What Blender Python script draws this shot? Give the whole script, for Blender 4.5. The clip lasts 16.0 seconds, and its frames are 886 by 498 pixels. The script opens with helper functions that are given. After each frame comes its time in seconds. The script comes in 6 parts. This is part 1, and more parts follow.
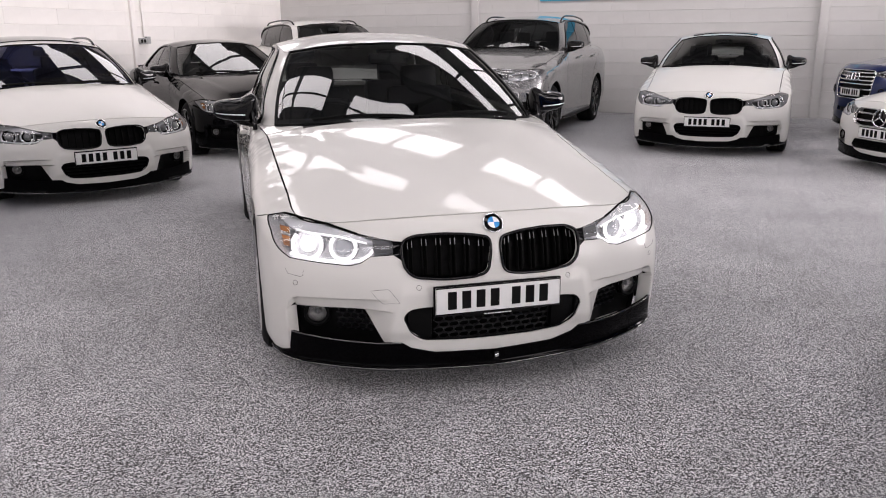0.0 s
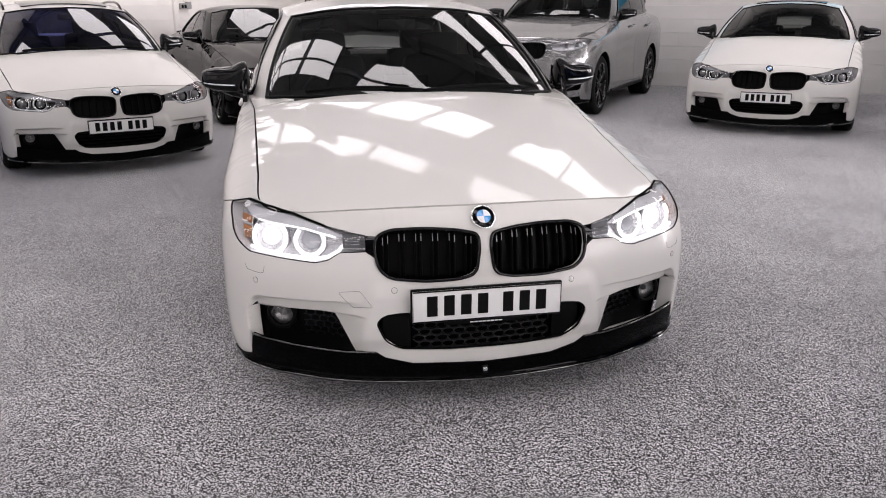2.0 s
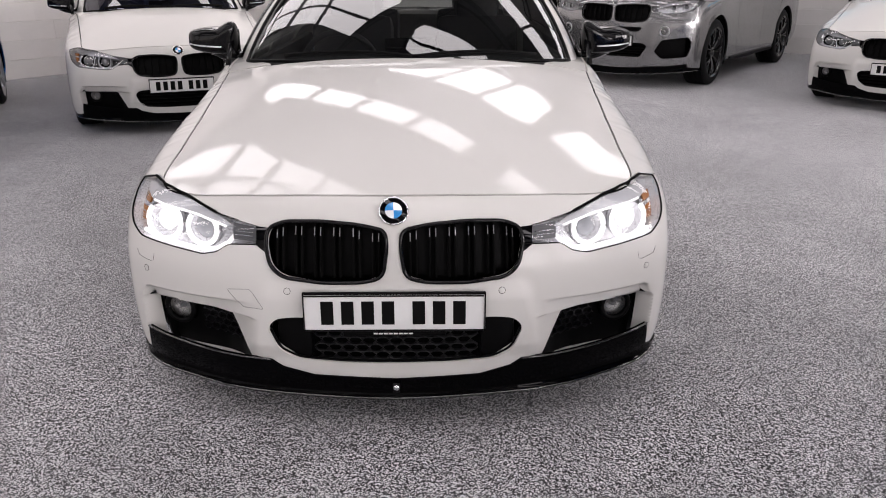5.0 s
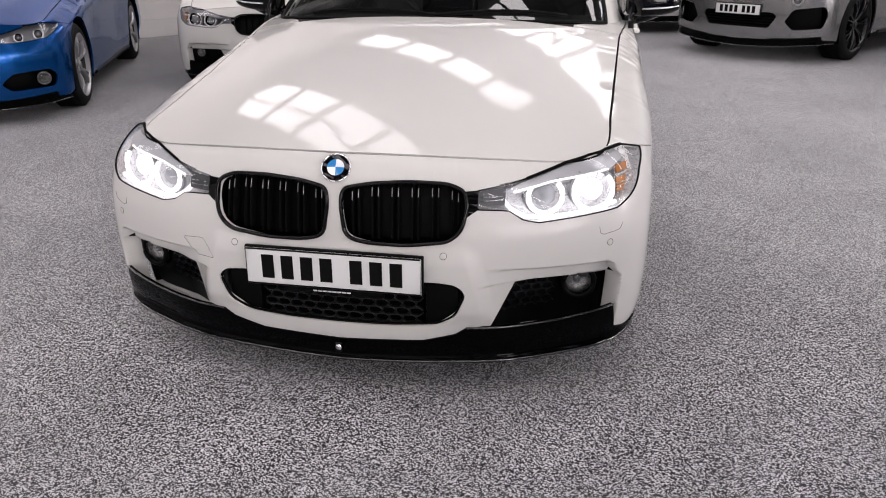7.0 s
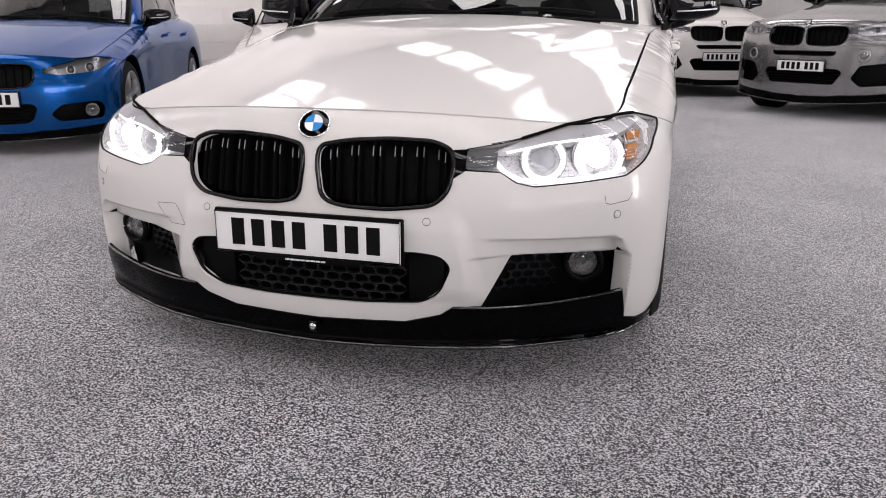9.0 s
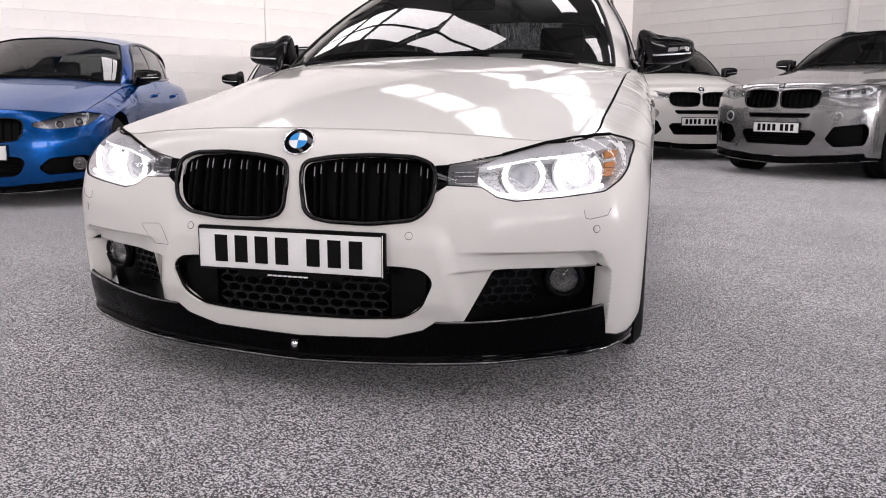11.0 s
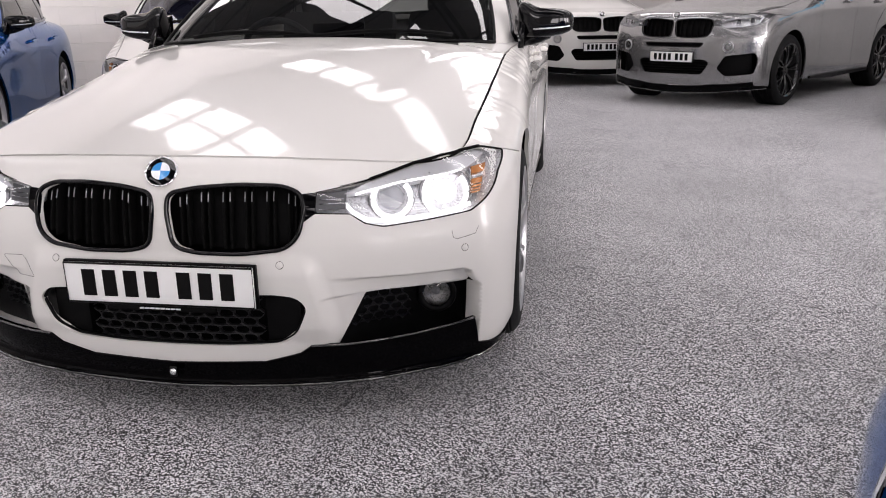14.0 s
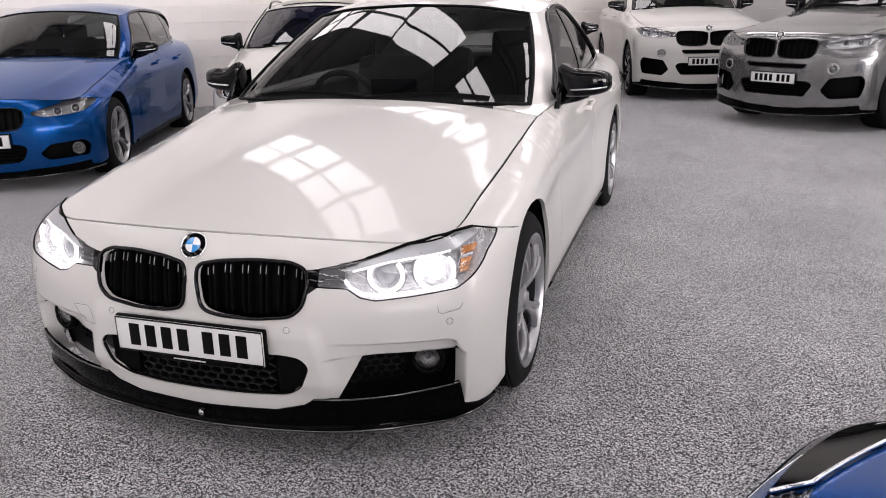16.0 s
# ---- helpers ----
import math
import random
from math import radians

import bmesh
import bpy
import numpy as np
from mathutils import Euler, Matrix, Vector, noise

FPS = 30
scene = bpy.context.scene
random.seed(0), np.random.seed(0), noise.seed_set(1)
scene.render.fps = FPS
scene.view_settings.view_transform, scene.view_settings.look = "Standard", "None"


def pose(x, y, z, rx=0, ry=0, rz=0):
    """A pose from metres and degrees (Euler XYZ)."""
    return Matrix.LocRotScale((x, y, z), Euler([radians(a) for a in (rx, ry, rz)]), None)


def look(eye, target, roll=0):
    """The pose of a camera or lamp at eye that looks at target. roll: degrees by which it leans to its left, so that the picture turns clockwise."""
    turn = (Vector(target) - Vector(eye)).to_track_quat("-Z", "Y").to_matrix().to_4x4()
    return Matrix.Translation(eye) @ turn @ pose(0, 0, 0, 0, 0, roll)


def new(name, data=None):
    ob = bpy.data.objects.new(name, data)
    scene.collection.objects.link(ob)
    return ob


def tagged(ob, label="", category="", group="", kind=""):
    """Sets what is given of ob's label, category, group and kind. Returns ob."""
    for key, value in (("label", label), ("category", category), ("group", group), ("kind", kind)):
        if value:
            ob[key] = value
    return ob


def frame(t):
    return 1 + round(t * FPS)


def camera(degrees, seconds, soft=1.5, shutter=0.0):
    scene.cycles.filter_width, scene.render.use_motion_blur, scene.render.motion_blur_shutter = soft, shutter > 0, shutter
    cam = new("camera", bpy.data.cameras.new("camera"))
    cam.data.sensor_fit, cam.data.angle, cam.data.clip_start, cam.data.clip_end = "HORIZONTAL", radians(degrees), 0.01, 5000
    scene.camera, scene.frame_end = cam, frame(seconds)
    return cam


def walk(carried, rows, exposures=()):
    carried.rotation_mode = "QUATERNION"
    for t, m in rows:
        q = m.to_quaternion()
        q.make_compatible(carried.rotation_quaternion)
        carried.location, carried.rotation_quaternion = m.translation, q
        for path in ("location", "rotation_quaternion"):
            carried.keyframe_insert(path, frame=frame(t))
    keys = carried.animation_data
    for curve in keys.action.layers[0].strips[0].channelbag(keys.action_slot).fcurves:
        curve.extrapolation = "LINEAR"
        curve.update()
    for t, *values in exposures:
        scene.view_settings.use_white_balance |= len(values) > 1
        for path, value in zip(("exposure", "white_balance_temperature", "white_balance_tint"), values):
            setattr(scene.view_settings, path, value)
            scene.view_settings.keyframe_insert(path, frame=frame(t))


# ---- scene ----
cam = camera(58.72, 16.0, soft=1.0)
PATH = [
    (0, (-1.068, -2.808, 1.400), (-0.5078, -0.9584, 0.8846), -0.40),
    (0.5, (-0.927, -2.825, 1.389), (-0.4265, -0.9629, 0.8564), -0.21),
    (1, (-0.855, -2.755, 1.374), (-0.3951, -0.8882, 0.8219), -0.06),
    (1.5, (-0.775, -2.565, 1.363), (-0.3365, -0.6990, 0.7930), -0.05),
    (2, (-0.699, -2.455, 1.376), (-0.2791, -0.5892, 0.7896), -0.04),
    (2.5, (-0.556, -2.376, 1.375), (-0.1732, -0.5063, 0.7770), -0.01),
    (3, (-0.366, -2.327, 1.367), (-0.0389, -0.4500, 0.7589), 0.01),
    (5.5, (0.217, -2.100, 1.351), (0.2051, -0.2234, 0.6598), -0.24),
    (6, (0.405, -2.128, 1.347), (0.3040, -0.2603, 0.6392), -0.33),
    (6.5, (0.520, -2.107, 1.322), (0.3274, -0.2526, 0.5986), 0.02),
    (7, (0.645, -2.024, 1.305), (0.3477, -0.1910, 0.5637), -0.10),
    (7.5, (0.812, -2.001, 1.288), (0.4273, -0.1897, 0.5325), -0.10),
    (8, (0.847, -1.944, 1.209), (0.4075, -0.1321, 0.4851), -0.04),
    (8.5, (0.840, -1.882, 1.090), (0.3718, -0.0511, 0.4344), -0.03),
    (9, (0.831, -1.862, 0.940), (0.3599, 0.0037, 0.3948), 0.19),
    (11.5, (0.876, -1.914, 0.800), (0.4489, 0.0058, 0.4346), 0.02),
    (12, (0.908, -1.887, 0.802), (0.5221, 0.0400, 0.4295), -0.14),
    (12.5, (0.940, -1.877, 0.811), (0.5953, 0.0542, 0.4226), -0.43),
    (13, (0.945, -1.861, 0.822), (0.6436, 0.0716, 0.4036), -0.61),
    (13.5, (0.960, -1.833, 0.921), (0.6973, 0.0939, 0.4526), -0.69),
    (14, (0.975, -1.859, 1.090), (0.7371, 0.0387, 0.5061), -0.77),
    (14.5, (1.009, -1.954, 1.293), (0.7541, -0.0812, 0.6386), -0.59),
    (15, (1.179, -2.038, 1.370), (0.8235, -0.1810, 0.7176), -0.35),
    (15.5, (1.319, -2.048, 1.393), (0.8626, -0.2031, 0.7718), -0.78),
    (16, (1.381, -1.950, 1.388), (0.8446, -0.1181, 0.7905), -1.13),
]
walk(cam, [(t, look(eye, target, roll)) for t, eye, target, roll in PATH], [(0.0, -1.36, 6550, 19), (7.0, -1.40, 6550, 19), (9.0, -1.32, 6550, 19), (11.5, -1.25, 6550, 19), (14.5, -1.28, 6550, 19), (16.0, -1.38, 6550, 19)])

# ---------------------------------------------------------------- the room's axes
# u runs along the back wall from the corner, v from the back wall into the room
CORNER, TURN = (0.80, 15.62), -39.0
CU, SU = math.cos(radians(TURN)), math.sin(radians(TURN))


def room(u, v, z=0.0):
    return (CORNER[0] + u * CU + v * SU, CORNER[1] + u * SU - v * CU, z)


EAVES, LONG, DEEP = 5.2, 25.6, 28.0

# ---------------------------------------------------------------- sky and rooflight daylight
world = bpy.data.worlds.new("sky")
scene.world = world
world.use_nodes = True
sky = world.node_tree.nodes.new("ShaderNodeTexSky")
sky.sky_type, sky.sun_disc, sky.sun_elevation, sky.sun_rotation = "NISHITA", False, radians(50), radians(200)
world.node_tree.links.new(sky.outputs["Color"], world.node_tree.nodes["Background"].inputs["Color"])
world.node_tree.nodes["Background"].inputs["Strength"].default_value = 0.1


# rooflights: runs of glazing up each slope of the ridged roof, side by side along v
SPAN, SPANS, RISE, POWER = 6.4, 4, 0.9, 40.5
RUNS_V = (3.4, 6.6, 9.6, 13.8, 16.9, 20.3, 23.7)
GLAZE_A, GLAZE_B = 0.4, 5.95


def glaze_w(k, v):
    """The width of a run: stretched near the back wall to add light there, slimmer elsewhere."""
    return 1.9 if v < 5 else 0.70 if v < 8 else 1.1 if k == 0 else 0.85 if v < 12 else 0.95 if v < 15 else 0.9


def roof_z(u):
    k = int(u // SPAN) % 2
    f = (u - SPAN * (u // SPAN)) / SPAN
    return EAVES + RISE * (f if k == 0 else 1 - f)


def rooflight_lamp(k, v):
    a, b = (GLAZE_A, GLAZE_B) if k % 2 == 0 else (SPAN - GLAZE_B, SPAN - GLAZE_A)
    u0, u1 = SPAN * k + a, SPAN * k + b
    p, q = Vector(room(u0, v, roof_z(u0) + 0.03)), Vector(room(u1, v, roof_z(u1) + 0.03))
    d = bpy.data.lights.new("rooflight", "AREA")
    d.shape, d.size, d.size_y, d.energy, d.color = "RECTANGLE", (q - p).length, glaze_w(k, v), POWER * (q - p).length * glaze_w(k, v), (1.0, 0.985, 0.965)
    ob = new("rooflight", d)
    x = (q - p).normalized()
    y = (Vector(room(0, 1)) - Vector(room(0, 0))).normalized()
    z = x.cross(y)
    if z.z < 0:
        y, z = -y, -z
    m = Matrix((x, y, z)).transposed().to_4x4()
    m.translation = (p + q) / 2
    ob.matrix_world = m
    return ob


for k_ in range(SPANS):
    for v_ in RUNS_V:
        rooflight_lamp(k_, v_)


# unseen openings added behind the viewer and on the right: fill light through them
FILL_BAYS, BAY_W, BAY_H, BAY_Z = (3.2, 9.0, 14.8, 20.6), 4.6, 3.2, 0.8


def bay_fill(at, inward, power):
    d = bpy.data.lights.new("added_fill_light", "AREA")
    d.shape, d.size, d.size_y, d.energy, d.color = "RECTANGLE", BAY_W, BAY_H, power, (1.0, 0.985, 0.965)
    ob = new("added_fill_light", d)
    z = -(Vector(room(*inward)) - Vector(room(0, 0))).normalized()
    x = Vector((0, 0, 1)).cross(z)
    m = Matrix((x, Vector((0, 0, 1)), z)).transposed().to_4x4()
    m.translation = Vector(room(*at, BAY_Z + BAY_H / 2))
    ob.matrix_world = m
    return ob


for b_ in FILL_BAYS:
    bay_fill((b_, DEEP + 0.1), (0, -1), 120.0)
    bay_fill((LONG + 0.1, b_), (-1, 0), 3200.0 if b_ < 6 else 2600.0 if b_ < 12 else 1300.0)

# ---------------------------------------------------------------- materials
MATS = {}


def nodes_of(name):
    m = bpy.data.materials.new(name)
    m.use_nodes = True
    nt = m.node_tree
    MATS[name] = m
    return m, nt, nt.nodes["Principled BSDF"]


def link(nt, a, b):
    nt.links.new(a, b)


def noise_node(nt, scale, detail=3.0, rough=0.6):
    tc = nt.nodes.new("ShaderNodeTexCoord")
    n = nt.nodes.new("ShaderNodeTexNoise")
    n.inputs["Scale"].default_value, n.inputs["Detail"].default_value, n.inputs["Roughness"].default_value = scale, detail, rough
    link(nt, tc.outputs["Object"], n.inputs["Vector"])
    return n


def ramp_node(nt, src, stops):
    r = nt.nodes.new("ShaderNodeValToRGB")
    while len(r.color_ramp.elements) < len(stops):
        r.color_ramp.elements.new(0.5)
    for e, (p, c) in zip(r.color_ramp.elements, stops):
        e.position, e.color = p, (*c, 1)
    link(nt, src, r.inputs["Fac"])
    return r


def bump_node(nt, src, bsdf, strength, distance):
    b = nt.nodes.new("ShaderNodeBump")
    b.inputs["Strength"].default_value, b.inputs["Distance"].default_value = strength, distance
    link(nt, src, b.inputs["Height"])
    link(nt, b.outputs["Normal"], bsdf.inputs["Normal"])


def simple(name, color, rough=0.5, metal=0.0, coat=0.0, vary=0.12, scale=9.0, bump=0.0, fine=220.0):
    """A surface with broad variation, fine grain in its roughness, and optional relief."""
    m, nt, b = nodes_of(name)
    n = noise_node(nt, scale, 4.0)
    lo = tuple(max(0.0, c * (1 - vary)) for c in color)
    hi = tuple(min(1.0, c * (1 + vary)) for c in color)
    r = ramp_node(nt, n.outputs["Fac"], [(0.3, lo), (0.7, hi)])
    link(nt, r.outputs["Color"], b.inputs["Base Color"])
    g = noise_node(nt, fine, 2.0)
    rr = nt.nodes.new("ShaderNodeMapRange")
    rr.inputs["To Min"].default_value, rr.inputs["To Max"].default_value = max(0.0, rough * 0.8), min(1.0, rough * 1.2)
    link(nt, g.outputs["Fac"], rr.inputs["Value"])
    link(nt, rr.outputs["Result"], b.inputs["Roughness"])
    b.inputs["Metallic"].default_value = metal
    b.inputs["Coat Weight"].default_value = coat
    b.inputs["Coat Roughness"].default_value = 0.02
    if bump:
        bump_node(nt, g.outputs["Fac"], b, bump, 0.002)
    return m


def paint(name, color, metal=0.0, rough=0.35, flake=0.0, coat_ior=1.5):
    """Lacquered car paint: a base coat, metal flakes where it has them, clear coat with faint orange peel."""
    m, nt, b = nodes_of(name)
    n = noise_node(nt, 1.3, 2.0)
    r = ramp_node(nt, n.outputs["Fac"], [(0.3, tuple(c * 0.97 for c in color)), (0.7, tuple(min(1, c * 1.02) for c in color))])
    out = r.outputs["Color"]
    if flake:
        v = noise_node(nt, 900.0, 1.0)
        f = ramp_node(nt, v.outputs["Fac"], [(0.35, (1 - flake,) * 3), (0.65, (1 + flake,) * 3)])
        mx = nt.nodes.new("ShaderNodeMix")
        mx.data_type, mx.blend_type = "RGBA", "MULTIPLY"
        mx.inputs["Factor"].default_value = 1.0
        link(nt, out, mx.inputs["A"])
        link(nt, f.outputs["Color"], mx.inputs["B"])
        out = mx.outputs["Result"]
    link(nt, out, b.inputs["Base Color"])
    b.inputs["Metallic"].default_value, b.inputs["Roughness"].default_value = metal, rough
    b.inputs["Coat Weight"].default_value, b.inputs["Coat Roughness"].default_value, b.inputs["Coat IOR"].default_value = 1.0, 0.028, coat_ior
    b.inputs["Specular IOR Level"].default_value = 0.2
    p = noise_node(nt, 260.0, 1.0)
    bp = nt.nodes.new("ShaderNodeBump")
    bp.inputs["Strength"].default_value, bp.inputs["Distance"].default_value = 0.06, 0.0004
    link(nt, p.outputs["Fac"], bp.inputs["Height"])
    link(nt, bp.outputs["Normal"], b.inputs["Coat Normal"])
    return m


def glass(name, tint, ior=1.5, rough=0.0):
    m, nt, b = nodes_of(name)
    nt.nodes.remove(b)
    t, g, mx, f = (nt.nodes.new("ShaderNode" + k) for k in ("BsdfTransparent", "BsdfGlossy", "MixShader", "Fresnel"))
    t.inputs["Color"].default_value = (*tint, 1)
    g.inputs["Roughness"].default_value = rough
    f.inputs["IOR"].default_value = ior
    link(nt, f.outputs["Fac"], mx.inputs["Fac"])
    link(nt, t.outputs["BSDF"], mx.inputs[1])
    link(nt, g.outputs["BSDF"], mx.inputs[2])
    link(nt, mx.outputs["Shader"], nt.nodes["Material Output"].inputs["Surface"])
    return m


def glow(name, color, strength):
    m, nt, b = nodes_of(name)
    b.inputs["Base Color"].default_value = (0.8, 0.8, 0.8, 1)
    b.inputs["Emission Color"].default_value = (*color, 1)
    b.inputs["Emission Strength"].default_value = strength
    return m


def carpet_material():
    m, nt, b = nodes_of("carpet")
    tc = nt.nodes.new("ShaderNodeTexCoord")
    vo = nt.nodes.new("ShaderNodeTexVoronoi")
    vo.inputs["Scale"].default_value = 310.0
    link(nt, tc.outputs["Object"], vo.inputs["Vector"])
    sep = nt.nodes.new("ShaderNodeSeparateColor")
    link(nt, vo.outputs["Color"], sep.inputs["Color"])
    a = noise_node(nt, 95.0, 4.0, 0.72)
    add = nt.nodes.new("ShaderNodeMath")
    add.operation = "MULTIPLY_ADD"
    add.inputs[1].default_value = 0.55
    link(nt, sep.outputs["Red"], add.inputs[0])
    half = nt.nodes.new("ShaderNodeMath")
    half.operation = "MULTIPLY"
    half.inputs[1].default_value = 0.56
    link(nt, a.outputs["Fac"], half.inputs[0])
    link(nt, half.outputs["Value"], add.inputs[2])
    r = ramp_node(nt, add.outputs["Value"], [(0.355, (0.006, 0.006, 0.009)), (0.525, (0.032, 0.032, 0.038)), (0.595, (0.19, 0.19, 0.195)), (0.655, (0.84, 0.835, 0.845))])
    c = noise_node(nt, 1.1, 9.0, 0.74)
    w = ramp_node(nt, c.outputs["Fac"], [(0.32, (0.56, 0.56, 0.57)), (0.68, (0.95, 0.95, 0.965))])
    mx = nt.nodes.new("ShaderNodeMix")
    mx.data_type, mx.blend_type = "RGBA", "MULTIPLY"
    mx.inputs["Factor"].default_value = 1.0
    link(nt, r.outputs["Color"], mx.inputs["A"])
    link(nt, w.outputs["Color"], mx.inputs["B"])
    link(nt, mx.outputs["Result"], b.inputs["Base Color"])
    b.inputs["Roughness"].default_value = 0.95
    b.inputs["Specular IOR Level"].default_value = 0.15
    b.inputs["Sheen Weight"].default_value, b.inputs["Sheen Roughness"].default_value = 0.32, 0.5
    bump_node(nt, vo.outputs["Distance"], b, 0.35, 0.004)
    return m


def wall_material(name, color):
    m, nt, b = nodes_of(name)
    a = noise_node(nt, 0.9, 6.0, 0.65)
    r = ramp_node(nt, a.outputs["Fac"], [(0.25, tuple(c * 0.90 for c in color)), (0.55, color), (0.8, tuple(min(1, c * 1.05) for c in color))])
    oi = nt.nodes.new("ShaderNodeObjectInfo")
    v = ramp_node(nt, oi.outputs["Random"], [(0.0, (0.982,) * 3), (1.0, (1.012,) * 3)])
    mx = nt.nodes.new("ShaderNodeMix")
    mx.data_type, mx.blend_type = "RGBA", "MULTIPLY"
    mx.inputs["Factor"].default_value = 1.0
    link(nt, r.outputs["Color"], mx.inputs["A"])
    link(nt, v.outputs["Color"], mx.inputs["B"])
    link(nt, mx.outputs["Result"], b.inputs["Base Color"])
    b.inputs["Roughness"].default_value = 0.6
    g = noise_node(nt, 45.0, 5.0, 0.7)
    bump_node(nt, g.outputs["Fac"], b, 0.35, 0.006)
    return m


WHITE = paint("white_paint", (0.645, 0.633, 0.606), coat_ior=1.24)
GREY = paint("grey_metallic_paint", (0.25, 0.249, 0.253), metal=0.72, rough=0.23, flake=0.25)
BLUE = paint("blue_metallic_paint", (0.001, 0.060, 0.235), metal=0.72, rough=0.26, flake=0.2, coat_ior=1.26)
ROYAL = paint("royal_blue_paint", (0.003, 0.085, 0.33), metal=0.6, rough=0.25, flake=0.15, coat_ior=1.42)
for blue_ in (BLUE, ROYAL):
    blue_.node_tree.nodes["Principled BSDF"].inputs["Specular Tint"].default_value = (0.20, 0.50, 0.88, 1)
NAVY = paint("navy_metallic_paint", (0.012, 0.022, 0.09), metal=0.4, rough=0.35, flake=0.2)
BLACKP = paint("black_paint", (0.0015, 0.0015, 0.002), rough=0.12, coat_ior=1.24)
BLACKP.node_tree.nodes["Principled BSDF"].inputs["Specular IOR Level"].default_value = 0.0
GLOSS = simple("gloss_black", (0.0015, 0.0015, 0.002), 0.025, vary=0.05)
MATS["gloss_black"].node_tree.nodes["Principled BSDF"].inputs["Specular IOR Level"].default_value = 0.28
FOGBOWL = simple("fog_lamp_bowl", (0.36, 0.35, 0.34), 0.28, metal=0.6)
OPTIC = simple("projector_lens", (0.34, 0.35, 0.37), 0.06, coat=1.0, vary=0.05)
PEWTER = simple("pewter_bowl", (0.34, 0.34, 0.35), 0.3, metal=0.7)
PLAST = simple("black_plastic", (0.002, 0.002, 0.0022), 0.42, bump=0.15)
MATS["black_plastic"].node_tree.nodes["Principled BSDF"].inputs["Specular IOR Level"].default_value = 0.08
MESHM = simple("mesh_plastic", (0.004, 0.004, 0.005), 0.30)
LIPM = simple("splitter_gloss", (0.001, 0.001, 0.0013), 0.02, vary=0.05)
LIPM.node_tree.nodes["Principled BSDF"].inputs["Specular IOR Level"].default_value = 0.06
SEAM = simple("seam_shadow_rubber", (0.003, 0.003, 0.003), 0.9)
SEAM.node_tree.nodes["Principled BSDF"].inputs["Specular IOR Level"].default_value = 0.08
SEAM.node_tree.nodes["Principled BSDF"].inputs["Specular IOR Level"].default_value = 0.06
RUBBER = simple("tyre_rubber", (0.007, 0.007, 0.0075), 0.7, bump=0.3)
BARREL = simple("wheel_barrel", (0.05, 0.05, 0.052), 0.4, metal=0.6)
RUBBER.node_tree.nodes["Principled BSDF"].inputs["Specular IOR Level"].default_value = 0.12
CHROME = simple("chrome", (0.85, 0.86, 0.88), 0.08, metal=1.0, vary=0.03)
ARMGREY = simple("arm_grey_trim", (0.13, 0.13, 0.135), 0.35, metal=0.5, vary=0.05)
BROWM = simple("satin_grey_trim", (0.64, 0.64, 0.66), 0.3, metal=0.5, vary=0.05)
SATIN = simple("satin_reflector", (0.72, 0.72, 0.74), 0.28, metal=0.55, vary=0.05)
ALLOY = simple("silver_alloy", (0.42, 0.42, 0.43), 0.32, metal=0.85, vary=0.06)
BALLOY = simple("black_alloy", (0.006, 0.006, 0.007), 0.15, metal=0.2, coat=0.4)
DISC = simple("brake_steel", (0.10, 0.10, 0.10), 0.45, metal=1.0)
CABIN = simple("cabin_plastic", (0.02, 0.02, 0.021), 0.6, bump=0.2)
LEATHER = simple("dark_leather", (0.02, 0.02, 0.022), 0.45, bump=0.2)
PLATE = simple("plate_white", (0.78, 0.78, 0.77), 0.35, coat=0.3, vary=0.02)
INK = simple("plate_black", (0.003, 0.003, 0.003), 0.5)
INK.node_tree.nodes["Principled BSDF"].inputs["Specular IOR Level"].default_value = 0.1
PIANO = simple("piano_black", (0.0015, 0.0015, 0.002), 0.04, coat=1.0, vary=0.05)
PIANO.node_tree.nodes["Principled BSDF"].inputs["Coat IOR"].default_value = 1.9
PIANO.node_tree.nodes["Principled BSDF"].inputs["Specular IOR Level"].default_value = 0.1
ROUND_B = simple("roundel_blue", (0.03, 0.25, 0.60), 0.2, coat=1.0, vary=0.02)
ROUND_W = simple("roundel_white", (0.80, 0.82, 0.84), 0.2, coat=1.0, vary=0.02)
AMBER = simple("amber_reflector", (0.58, 0.24, 0.08), 0.25, metal=0.3, coat=1.0)
RED = simple("red_enamel", (0.6, 0.02, 0.03), 0.3, coat=1.0)
SCREEN = glass("windscreen_glass", (0.30, 0.32, 0.32), 1.75)
BLUESCREEN = glass("blue_tinted_glass", (0.07, 0.085, 0.26), 1.75)
PRIVACY = glass("privacy_glass", (0.16, 0.165, 0.17), 1.52)
SIDEG = glass("side_glass", (0.42, 0.44, 0.44), 1.52)
LENS = glass("lamp_cover", (0.93, 0.94, 0.95), 1.45)
SMOKED = glass("smoked_lamp_cover", (0.10, 0.10, 0.11), 1.6)
LED = glow("lamp_ring", (1.0, 0.985, 0.97), 3.4)
GUIDE = glow("light_guide", (1.0, 0.985, 0.97), 2.6)
BEAM = glow("lamp_beam", (1.0, 0.985, 0.97), 3.4)
DIM = simple("unlit_ring", (0.74, 0.75, 0.77), 0.25, coat=0.6)
CARPET = carpet_material()
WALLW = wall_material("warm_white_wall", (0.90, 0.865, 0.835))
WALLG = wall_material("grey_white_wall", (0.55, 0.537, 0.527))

# ---------------------------------------------------------------- mesh helpers


